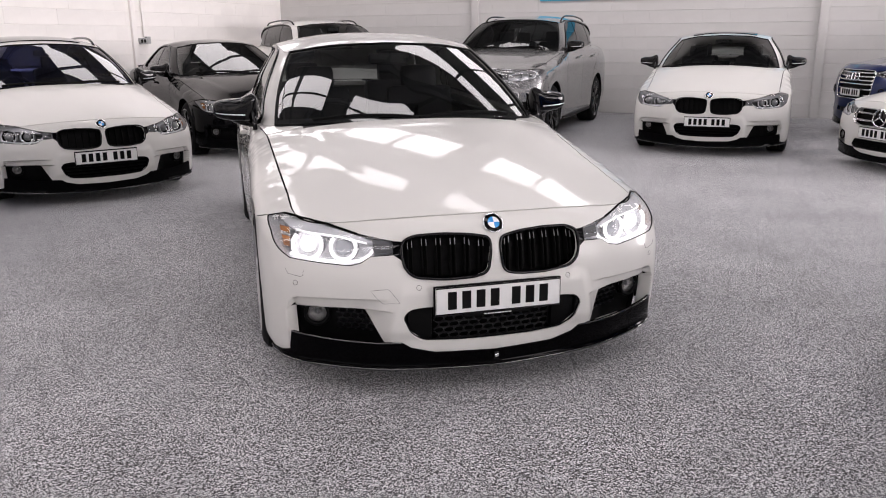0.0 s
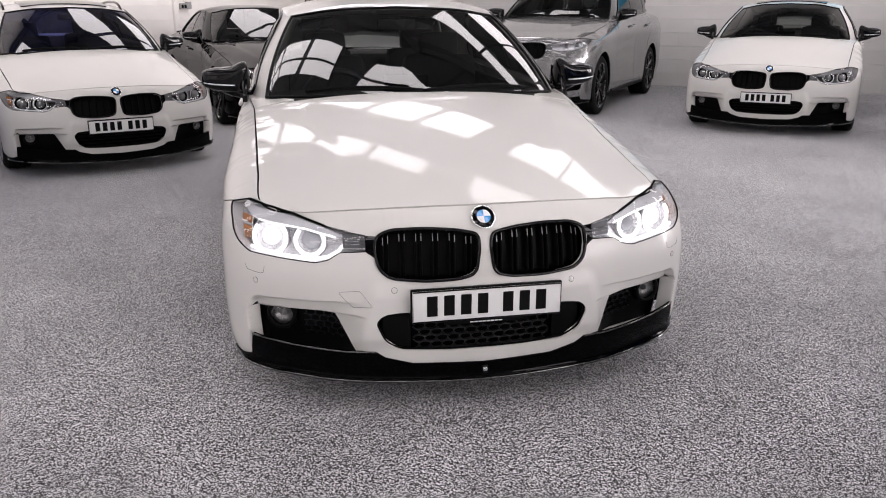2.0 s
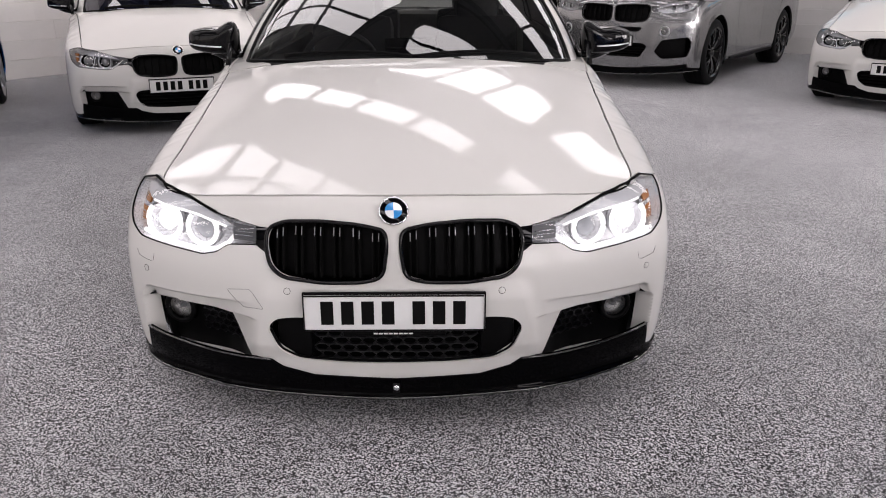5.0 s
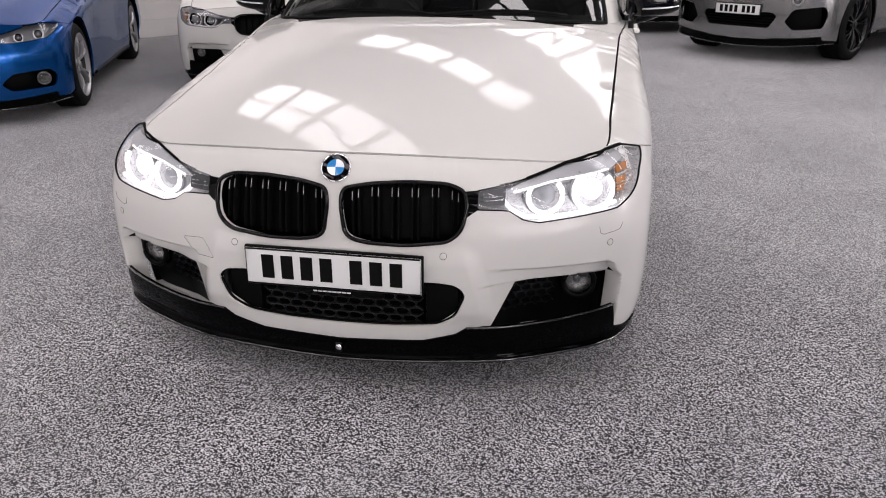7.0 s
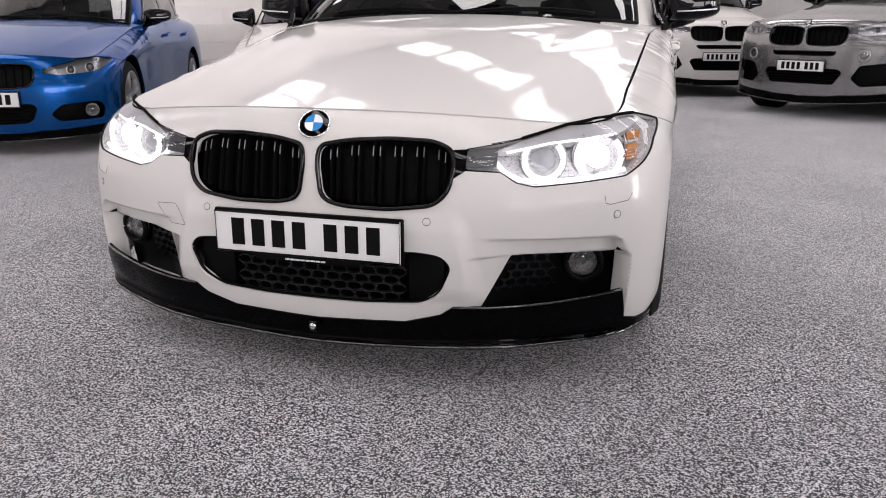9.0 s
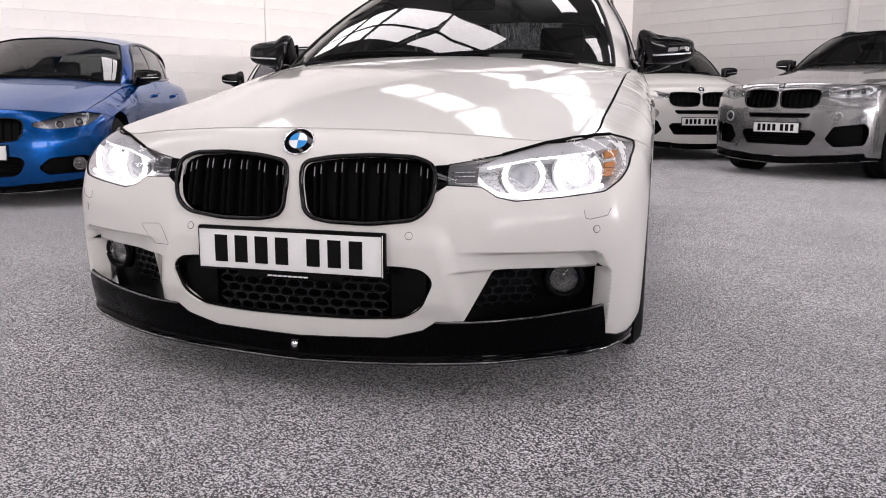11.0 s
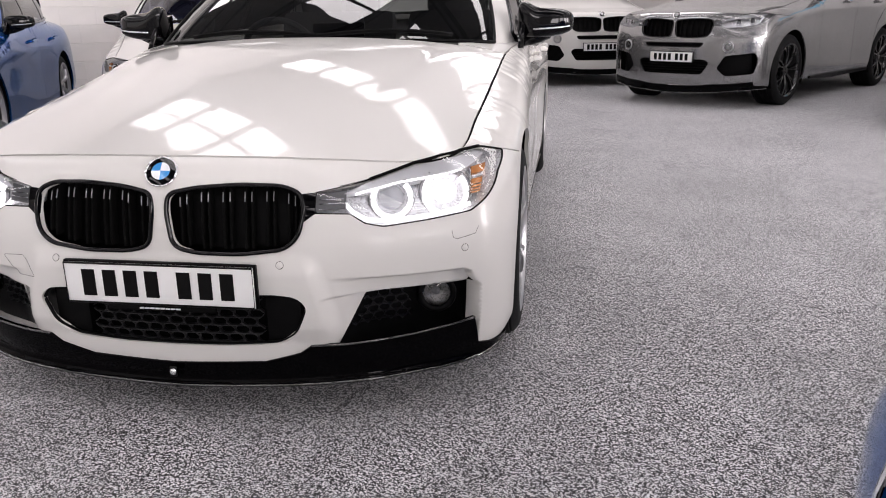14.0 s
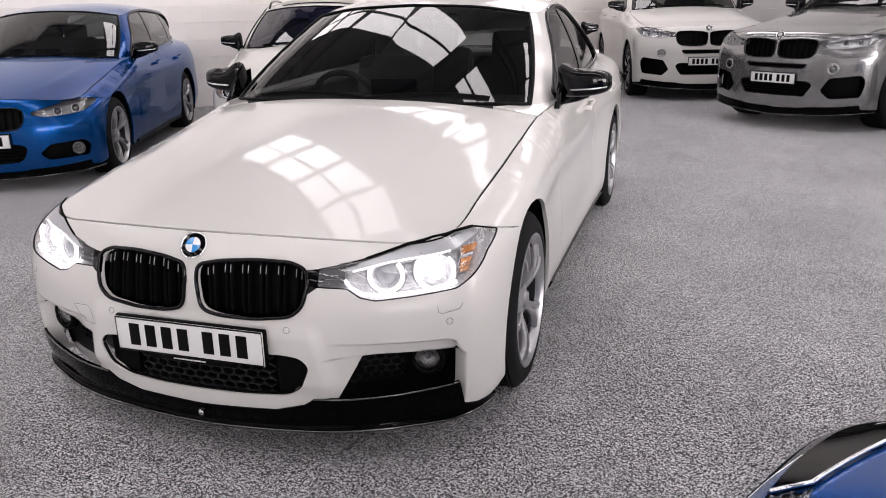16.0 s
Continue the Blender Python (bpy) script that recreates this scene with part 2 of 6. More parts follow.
def mesh_of(name, verts, faces, normals=None, material=None):
    me = bpy.data.meshes.new(name)
    me.from_pydata([tuple(v) for v in verts], [], [tuple(f) for f in faces])
    me.polygons.foreach_set("use_smooth", [True] * len(me.polygons))
    me.update()
    if normals is not None:
        me.normals_split_custom_set(normals)
    if material:
        me.materials.append(material)
    return me


def part(name, shape, material, parent, label=""):
    """One mesh object under a thing or a part. shape: a mesh or a bmesh."""
    if isinstance(shape, bmesh.types.BMesh):
        me = bpy.data.meshes.new(name)
        shape.to_mesh(me)
        shape.free()
    else:
        me = shape
    if not me.materials:
        me.materials.append(material)
    ob = new(name, me)
    ob.parent = parent
    if label:
        tagged(ob, label)
    return ob


def shaded(bm, angle=40):
    for f in bm.faces:
        f.smooth = True
    for e in bm.edges:
        e.smooth = len(e.link_faces) == 2 and e.calc_face_angle(0.0) < radians(angle)
    return bm


def block(sx, sy, sz, at=(0, 0, 0), bevel=0.0, turn=None, seg=2):
    """A box with rounded edges, its middle at a place."""
    bm = bmesh.new()
    bmesh.ops.create_cube(bm, size=1.0)
    bmesh.ops.scale(bm, vec=(sx, sy, sz), verts=bm.verts)
    if bevel:
        bmesh.ops.bevel(bm, geom=bm.edges[:], offset=bevel, segments=seg, affect="EDGES", profile=0.6)
    if turn is not None:
        bmesh.ops.transform(bm, matrix=turn.to_4x4(), verts=bm.verts)
    bmesh.ops.translate(bm, vec=at, verts=bm.verts)
    return shaded(bm)


def merge(*bms):
    out = bmesh.new()
    for b in bms:
        me = bpy.data.meshes.new("tmp")
        b.to_mesh(me)
        b.free()
        out.from_mesh(me)
        bpy.data.meshes.remove(me)
    return out


def tube(points, radius, closed=False, sides=6):
    """A round bar along points."""
    P = np.array(points, float)
    n = len(P)
    T = np.roll(P, -1, 0) - np.roll(P, 1, 0)
    if not closed:
        T[0], T[-1] = P[1] - P[0], P[-1] - P[-2]
    T /= np.linalg.norm(T, axis=1)[:, None] + 1e-9
    up = np.array([0.0, 0.0, 1.0])
    verts, faces = [], []
    for p, t in zip(P, T):
        a = np.cross(t, up)
        if np.linalg.norm(a) < 0.05:
            a = np.cross(t, (0.0, 1.0, 0.0))
        a /= np.linalg.norm(a)
        b = np.cross(a, t)
        for k in range(sides):
            w = 2 * math.pi * k / sides
            verts.append(p + radius * (math.cos(w) * a + math.sin(w) * b))
    for i in range(n if closed else n - 1):
        j = (i + 1) % n
        for k in range(sides):
            l = (k + 1) % sides
            faces.append((i * sides + k, i * sides + l, j * sides + l, j * sides + k))
    if not closed:
        faces.append(tuple(range(sides))[::-1])
        faces.append(tuple((n - 1) * sides + k for k in range(sides)))
    return mesh_of("tube", verts, faces)


def lathe(profile, axis="x", seg=48):
    """A turned solid: profile rows are (along the axis, radius)."""
    verts, faces = [], []
    n = len(profile)
    for k in range(seg):
        w = 2 * math.pi * k / seg
        for h, r in profile:
            verts.append((h, r * math.cos(w), r * math.sin(w)))
    for k in range(seg):
        l = (k + 1) % seg
        for i in range(n - 1):
            faces.append((k * n + i, k * n + i + 1, l * n + i + 1, l * n + i))
    if axis == "y":
        verts = [(b, a, c) for a, b, c in verts]
    if axis == "z":
        verts = [(b, c, a) for a, b, c in verts]
    bm = bmesh.new()
    me = mesh_of("lathe", verts, faces)
    bm.from_mesh(me)
    bpy.data.meshes.remove(me)
    bmesh.ops.recalc_face_normals(bm, faces=bm.faces)
    return shaded(bm, 35)


def catmull(pts, n=14):
    """A dense smooth curve through points."""
    P = np.array(pts, float)
    P = np.vstack([2 * P[0] - P[1], P, 2 * P[-1] - P[-2]])
    out = []
    for i in range(1, len(P) - 2):
        a, b, c, d = P[i - 1 : i + 3]
        for t in np.linspace(0, 1, n, endpoint=False):
            out.append(0.5 * (2 * b + (c - a) * t + (2 * a - 5 * b + 4 * c - d) * t * t + (3 * b - a - 3 * c + d) * t**3))
    out.append(P[-2])
    return np.array(out)


def resample(P, step, closed=True):
    P = np.array(P, float)
    if closed:
        P = np.vstack([P, P[:1]])
    out = []
    for a, b in zip(P[:-1], P[1:]):
        k = max(1, int(math.ceil(np.linalg.norm(b - a) / step)))
        out += [a + (b - a) * i / k for i in range(k)]
    if not closed:
        out.append(P[-1])
    return np.array(out)


def rounded(pts, r):
    """A closed outline with its corners rounded; r: a radius, or one for each corner."""
    P = [np.array(p, float) for p in pts]
    n = len(P)
    out = []
    for i in range(n):
        a, b, c = P[i - 1], P[i], P[(i + 1) % n]
        rr = r[i] if isinstance(r, (list, tuple)) else r
        u, v = a - b, c - b
        lu, lv = np.linalg.norm(u), np.linalg.norm(v)
        d = min(rr, 0.48 * lu, 0.48 * lv)
        if d < 1e-4:
            out.append(b)
            continue
        p, q = b + u / lu * d, b + v / lv * d
        for t in np.linspace(0, 1, 7):
            out.append((1 - t) ** 2 * p + 2 * t * (1 - t) * b + t * t * q)
    return np.array(out)


def inside(poly, P):
    x, y = P[:, 0], P[:, 1]
    hit = np.zeros(len(P), bool)
    a = poly
    b = np.roll(poly, -1, 0)
    for (x0, y0), (x1, y1) in zip(a, b):
        cond = (y0 > y) != (y1 > y)
        if y1 != y0:
            hit ^= cond & (x < (x1 - x0) * (y - y0) / (y1 - y0) + x0)
    return hit


def near(poly, P, d):
    """Which points lie closer than d to the corners of a dense outline."""
    out = np.zeros(len(P), bool)
    for q in poly:
        out |= ((P - q) ** 2).sum(1) < d * d
    return out


def sheet(outline, holes, fmap, step=0.03, depth=0.012, sign=1.0, e=0.006):
    """A curved panel: an outline with holes in the plane, laid on the surface fmap, its edges turned in by depth."""
    from mathutils.geometry import delaunay_2d_cdt

    loops = [resample(outline, step * 0.8)] + [resample(h, step * 0.8) for h in holes]
    lo, hi = loops[0].min(0), loops[0].max(0)
    gx, gy = np.meshgrid(np.arange(lo[0], hi[0], step), np.arange(lo[1], hi[1], step * 0.87))
    gx[1::2] += step * 0.5
    G = np.column_stack([gx.ravel(), gy.ravel()])
    keep = inside(loops[0], G)
    for h in loops[1:]:
        keep &= ~inside(h, G)
    G = G[keep]
    for l in loops:
        if len(G):
            G = G[~near(l, G, step * 0.55)]
    V = np.vstack(loops + [G])
    edges, k = [], 0
    for l in loops:
        m = len(l)
        edges += [(k + i, k + (i + 1) % m) for i in range(m)]
        k += m
    v2, _, f2, *_ = delaunay_2d_cdt([Vector(p) for p in V], edges, [], 0, 1e-6)
    V = np.array([tuple(p) for p in v2])
    F = np.array([tuple(f) for f in f2])
    C = V[F].mean(1)
    ok = inside(loops[0], C)
    for h in loops[1:]:
        ok &= ~inside(h, C)
    F = F[ok]
    P = fmap(V)
    N = np.cross(fmap(V + (e, 0)) - fmap(V - (e, 0)), fmap(V + (0, e)) - fmap(V - (0, e)))
    N /= np.linalg.norm(N, axis=1)[:, None] + 1e-12
    N *= sign
    if sign < 0:
        F = F[:, ::-1]
    count = {}
    for f in F:
        for i in range(3):
            a, b = int(f[i]), int(f[(i + 1) % 3])
            count[(a, b)] = 1
    rim = [(a, b) for a, b in count if (b, a) not in count]
    verts, faces = [p for p in P], [tuple(int(i) for i in f) for f in F]
    loopn = [N[i] for f in faces for i in f]
    if depth:
        back = {}
        for a, b in rim:
            for i in (a, b):
                if i not in back:
                    back[i] = len(verts)
                    verts.append(P[i] - N[i] * depth)
        for a, b in rim:
            faces.append((b, a, back[a], back[b]))
            w = np.cross(P[a] - P[b], verts[back[a]] - P[a])
            w = w / (np.linalg.norm(w) + 1e-12)
            loopn += [w] * 4
    return mesh_of("sheet", verts, faces, [tuple(n) for n in loopn])


def comb(loop, surf, out, depth, cw, ch, thick):
    """Honeycomb on a curved face: every cell wall inside the loop is a strip with depth. surf(out) maps (s, z)."""
    lo, hi = loop.min(0), loop.max(0)
    lines = {}
    for r in range(int((hi[1] - lo[1]) / ch) + 2):
        for c in range(int((hi[0] - lo[0]) / cw) + 2):
            cx, cz = lo[0] + c * cw + (0.5 * cw if r % 2 else 0), lo[1] + r * ch
            hexa = [(cx + cw * a, cz + ch * b) for a, b in ((-0.5, -0.17), (-0.5, 0.17), (-0.28, 0.5), (0.28, 0.5), (0.5, 0.17), (0.5, -0.17), (0.28, -0.5), (-0.28, -0.5))]
            for p, q in zip(hexa, hexa[1:] + hexa[:1]):
                a, b = sorted(((round(p[0], 4), round(p[1], 4)), (round(q[0], 4), round(q[1], 4))))
                lines[a, b] = 1
    ends = np.array([e for ab in lines for e in ab])
    ok = inside(loop, ends).reshape(-1, 2).all(1)
    A, B = ends.reshape(-1, 2, 2)[ok, 0], ends.reshape(-1, 2, 2)[ok, 1]
    t = (B - A) / (np.linalg.norm(B - A, axis=1)[:, None] + 1e-9)
    n = np.column_stack([-t[:, 1], t[:, 0]]) * thick / 2
    rim = np.stack([A - n, A + n, B + n, B - n], 1).reshape(-1, 2)
    V = np.vstack([surf(out)(rim), surf(out - depth)(rim)])
    k, Q = len(rim), []
    for i in range(0, k, 4):
        Q += [(i, i + 1, i + 2, i + 3), (i + 1, k + i + 1, k + i + 2, i + 2), (i + 3, k + i + 3, k + i, i)]
    me = mesh_of("comb", V, Q)
    me.polygons.foreach_set("use_smooth", [False] * len(me.polygons))
    return me


def smooth(x, a, b):
    t = np.clip((x - a) / (b - a), 0, 1)
    return t * t * (3 - 2 * t)

# ---------------------------------------------------------------- the cars
# Local axes of a car: x to its left side, y from its nose to its tail, z up; the nose stands at y = 0.
PLAN = [(0, 0), (0.31, 0.018), (0.5, 0.052), (0.64, 0.101), (0.780, 0.176), (0.862, 0.262), (0.898, 0.40), (0.9055, 0.6), (0.9055, 0.9),
        (0.897, 1.5), (0.895, 2.6), (0.9055, 3.6), (0.90, 4.1), (0.86, 4.4), (0.70, 4.56), (0.35, 4.615), (0, 4.624)]
# stations round the body: where on the plan, then (height, how far the skin stands in from the plan)
STATIONS = [
    (("x", 0.0), [(0.08, 0.05), (0.16, 0.012), (0.30, 0.0), (0.47, 0.0), (0.60, 0.012), (0.66, 0.030), (0.70, 0.056), (0.735, 0.10), (0.76, 0.16)]),
    (("x", 0.45), [(0.08, 0.06), (0.16, 0.018), (0.30, 0.0), (0.47, 0.0), (0.56, 0.016), (0.64, 0.046), (0.70, 0.086), (0.73, 0.125), (0.76, 0.18)]),
    (("x", 0.66), [(0.08, 0.07), (0.17, 0.025), (0.30, 0.004), (0.47, 0.0), (0.55, 0.014), (0.62, 0.044), (0.70, 0.098), (0.73, 0.130), (0.76, 0.18)]),
    (("x", 0.83), [(0.08, 0.09), (0.17, 0.025), (0.30, 0.004), (0.47, 0.0), (0.55, 0.010), (0.62, 0.030), (0.68, 0.066), (0.716, 0.108), (0.76, 0.19)]),
    (("y", 0.45), [(0.08, 0.10), (0.17, 0.02), (0.30, 0.0), (0.50, 0.0), (0.60, 0.006), (0.66, 0.022), (0.70, 0.055), (0.725, 0.100), (0.742, 0.150), (0.755, 0.20)]),
    (("y", 0.8), [(0.08, 0.06), (0.17, 0.02), (0.35, 0.0), (0.60, -0.004), (0.69, 0.0), (0.74, 0.018), (0.775, 0.055), (0.795, 0.105), (0.806, 0.145), (0.82, 0.22)]),
    (("y", 1.4), [(0.08, 0.12), (0.17, 0.045), (0.25, 0.012), (0.45, 0.004), (0.62, 0.012), (0.72, 0.0), (0.80, 0.010), (0.86, 0.036), (0.895, 0.076), (0.915, 0.110), (0.95, 0.17)]),
    (("y", 2.6), [(0.08, 0.12), (0.17, 0.045), (0.25, 0.008), (0.40, 0.014), (0.60, 0.018), (0.755, 0.001), (0.785, 0.008), (0.86, 0.030), (0.93, 0.050), (0.97, 0.064), (1.03, 0.10)]),
    (("y", 3.6), [(0.08, 0.06), (0.17, 0.025), (0.35, 0.0), (0.60, -0.006), (0.78, 0.0), (0.82, 0.012), (0.92, 0.05), (1.0, 0.11), (1.05, 0.16)]),
    (("y", 4.3), [(0.08, 0.12), (0.20, 0.05), (0.35, 0.0), (0.60, 0.0), (0.80, 0.015), (0.95, 0.07), (1.03, 0.14), (1.08, 0.2)]),
    (("e", 0.0), [(0.08, 0.12), (0.20, 0.04), (0.35, 0.0), (0.60, 0.0), (0.75, 0.03), (0.95, 0.05), (1.05, 0.09), (1.1, 0.14)]),
]


# the line where the side skin ends: bonnet shut line, bonnet edge, window line, boot edge
EDGE = [(0.0, 0.086, 0.731), (0.25, 0.106, 0.727), (0.45, 0.148, 0.716), (0.632, 0.216, 0.702), (0.742, 0.325, 0.716), (0.757, 0.60, 0.766), (0.768, 0.90, 0.818), (0.779, 1.18, 0.872),
        (0.79, 1.42, 0.918), (0.808, 1.58, 0.941), (0.825, 1.80, 0.950), (0.83, 2.2, 0.958), (0.833, 2.65, 0.967), (0.823, 3.1, 0.975), (0.787, 3.55, 0.995), (0.727, 3.85, 1.015), (0.62, 4.20, 1.035),
        (0.45, 4.42, 1.035), (0.0, 4.48, 1.035)]


class Skin:
    """The wrapped side skin of a car: (s, z) to a place, s running round the plan from the middle of the nose."""

    def __init__(self, plan=PLAN, stations=STATIONS):
        D = catmull([(-plan[1][0], plan[1][1])] + list(plan) + [(-plan[-2][0], plan[-2][1])], 24)
        i0, i1 = 24, len(D) - 25
        D = D[i0 : i1 + 1]
        self.S = np.concatenate([[0], np.cumsum(np.linalg.norm(np.diff(D, axis=0), axis=1))])
        self.X, self.Y = D[:, 0], D[:, 1]
        T = np.gradient(D, self.S, axis=0)
        self.NX, self.NY = T[:, 1], -T[:, 0]
        self.end = self.S[-1]
        self.st, self.tab = [], []
        half = int(np.argmax(self.X))
        for (kind, v), rows in stations:
            if kind == "x":
                s = np.interp(v, self.X[: half + 1], self.S[: half + 1])
            elif kind == "y":
                s = np.interp(v, self.Y, self.S)
            else:
                s = self.end
            d = catmull(rows, 10)
            self.st.append(s)
            self.tab.append((d[:, 0], d[:, 1]))
        self.st = np.array(self.st)
        self.NX[0], self.NY[0], self.NX[-1], self.NY[-1] = 0.0, -1.0, 0.0, 1.0
        E = catmull(EDGE, 14)
        near_ = [int(np.argmin((self.X - x) ** 2 + (self.Y - y) ** 2)) for x, y, _ in E]
        self.sE = np.maximum.accumulate(np.array([self.S[i] for i in near_]) + 1e-6 * np.arange(len(E)))
        self.sE[0] = 0.0
        self.oE = np.array([math.hypot(self.X[i] - x, self.Y[i] - y) for i, (x, y, _) in zip(near_, E)])
        self.zE = E[:, 2]
        self.zst = np.interp(self.st, self.sE, self.zE)
        self.dE = self.oE - self.raw(self.sE, self.zE)

    def edge(self, i, j):
        """The end line as (s, z), between two of its control points."""
        return [(self.sE[k], self.zE[k]) for k in range(i * 14, j * 14 + 1)]

    def off(self, s, z):
        k = np.clip((z - np.interp(s, self.sE, self.zE) + 0.11) / 0.11, 0, 1.4)
        return self.raw(s, z) + np.interp(s, self.sE, self.dE) * k * k

    def raw(self, s, z):
        # behind the nose the upper part of every profile follows the rising end line
        top = np.interp(s, self.sE, self.zE)
        follow = smooth(z, top - 0.30, top - 0.06) * smooth(s, 0.90, 1.15)
        O = np.array([np.interp(z + (h - top) * follow, a, b) for h, (a, b) in zip(self.zst, self.tab)])
        i = np.clip(np.searchsorted(self.st, s, "right") - 1, 0, len(self.st) - 2)
        w = np.clip((s - self.st[i]) / (self.st[i + 1] - self.st[i]), 0, 1)
        w = w * w * (3 - 2 * w) * 0.6 + w * 0.4
        k = np.arange(len(s))
        return O[i, k] * (1 - w) + O[i + 1, k] * w

    def __call__(self, V, out=0.0):
        V = np.asarray(V, float)
        g, s, z = np.sign(V[:, 0]) + (V[:, 0] == 0), np.abs(V[:, 0]), V[:, 1]
        o = self.off(s, z) - out
        nx, ny = np.interp(s, self.S, self.NX), np.interp(s, self.S, self.NY)
        return np.column_stack([g * (np.interp(s, self.S, self.X) - nx * o), np.interp(s, self.S, self.Y) - ny * o, z])

    def at_x(self, x, z, side=0):
        """s on the nose at a given x and height."""
        half = int(np.argmax(self.X))
        ss = np.linspace(0, self.S[half] - 0.02, 500)
        P = self(np.column_stack([ss, np.full(500, z)]))
        return float(np.sign(x) * np.interp(abs(x), np.maximum.accumulate(P[:, 0]), ss))

    def at_y(self, y, z):
        ss = np.linspace(0, self.end, 900)
        P = self(np.column_stack([ss, np.full(900, z)]))
        return float(np.interp(y, np.maximum.accumulate(P[:, 1]), ss))

    def front(self, pts):
        return np.array([(self.at_x(x, z), z) for x, z in pts])

    def flank(self, pts):
        return np.array([(self.at_y(y, z), z) for y, z in pts])


def mirrored(P):
    return (np.array(P) * (-1, 1))[::-1]


def piecewise(pairs):
    a, b = np.array([p[0] for p in pairs], float), np.array([p[1] for p in pairs], float)
    def f(v):
        v = np.asarray(v, float)
        lo, hi = (b[1] - b[0]) / (a[1] - a[0]), (b[-1] - b[-2]) / (a[-1] - a[-2])
        return np.where(v < a[0], b[0] + (v - a[0]) * lo, np.where(v > a[-1], b[-1] + (v - a[-1]) * hi, np.interp(v, a, b)))
    return f


HEADLIGHT = [(0.40, 0.643), (0.52, 0.664), (0.634, 0.697), (0.70, 0.709), (0.745, 0.714), (0.79, 0.715), (0.853, 0.695), (0.85, 0.655), (0.829, 0.602),
             (0.79, 0.572), (0.677, 0.559), (0.573, 0.551), (0.528, 0.561), (0.489, 0.586), (0.40, 0.590)]
KIDNEY = [(0.019, 0.60), (0.024, 0.645), (0.10, 0.659), (0.21, 0.665), (0.32, 0.660), (0.366, 0.640), (0.374, 0.60), (0.362, 0.535), (0.325, 0.503), (0.21, 0.490), (0.09, 0.493), (0.032, 0.508)]
INTAKE = [(-0.30, 0.384), (0.30, 0.384), (0.352, 0.376), (0.378, 0.346), (0.345, 0.268), (0.30, 0.238), (0.15, 0.230), (-0.15, 0.230), (-0.30, 0.238), (-0.345, 0.268), (-0.378, 0.346), (-0.352, 0.376)]
FOGHOLE = [(0.530, 0.364), (0.797, 0.372), (0.802, 0.27), (0.803, 0.19), (0.430, 0.20), (0.470, 0.262)]
SPLITTER = [(0.0, 0.176), (0.25, 0.184), (0.345, 0.210), (0.379, 0.234), (0.47, 0.236), (0.64, 0.250), (0.796, 0.272), (0.803, 0.186), (0.835, 0.174), (0.868, 0.170)]
LOWRING = [(0, 1.335, 0.968), (0.40, 1.375, 0.970), (0.66, 1.485, 0.960), (0.755, 1.60, 0.950), (0.808, 1.80, 0.946), (0.815, 2.2, 0.956), (0.82, 2.65, 0.966), (0.81, 3.1, 0.975),
           (0.775, 3.55, 0.995), (0.715, 3.85, 1.015), (0.61, 4.00, 1.04), (0.35, 4.08, 1.055), (0, 4.10, 1.06)]
TOPRING = {
    "saloon": [(0, 2.10, 1.378), (0.33, 2.125, 1.364), (0.535, 2.19, 1.335), (0.595, 2.26, 1.325), (0.612, 2.36, 1.335), (0.625, 2.55, 1.365), (0.625, 2.75, 1.376), (0.61, 3.0, 1.364),
               (0.585, 3.25, 1.335), (0.555, 3.40, 1.312), (0.49, 3.50, 1.305), (0.3, 3.54, 1.322), (0, 3.56, 1.335)],
    "estate": [(0, 2.10, 1.378), (0.33, 2.125, 1.364), (0.535, 2.19, 1.335), (0.595, 2.26, 1.325), (0.612, 2.36, 1.335), (0.625, 2.6, 1.37), (0.63, 2.9, 1.385), (0.625, 3.3, 1.38),
               (0.61, 3.7, 1.36), (0.59, 4.05, 1.34), (0.53, 4.2, 1.33), (0.3, 4.25, 1.342), (0, 4.27, 1.35)],
    "coupe": [(0, 2.12, 1.372), (0.33, 2.145, 1.356), (0.52, 2.21, 1.318), (0.575, 2.28, 1.31), (0.59, 2.38, 1.32), (0.60, 2.55, 1.345), (0.60, 2.75, 1.35), (0.585, 3.0, 1.335),
              (0.56, 3.25, 1.30), (0.53, 3.42, 1.265), (0.47, 3.55, 1.24), (0.3, 3.6, 1.25), (0, 3.62, 1.265)],
}
BASE = dict(kind="saloon", zmap=None, ymap=None, xs=1.0, axles=(0.79, 3.595), tyre=0.328, width=0.225, arch=0.366, rim="silver", step=0.034, lit=False, fine=False,
            headlight=HEADLIGHT, grille="kidney", plate_z=0.414, rails=False, sunroof=False, splitter=True, privacy=False, fascia="m")


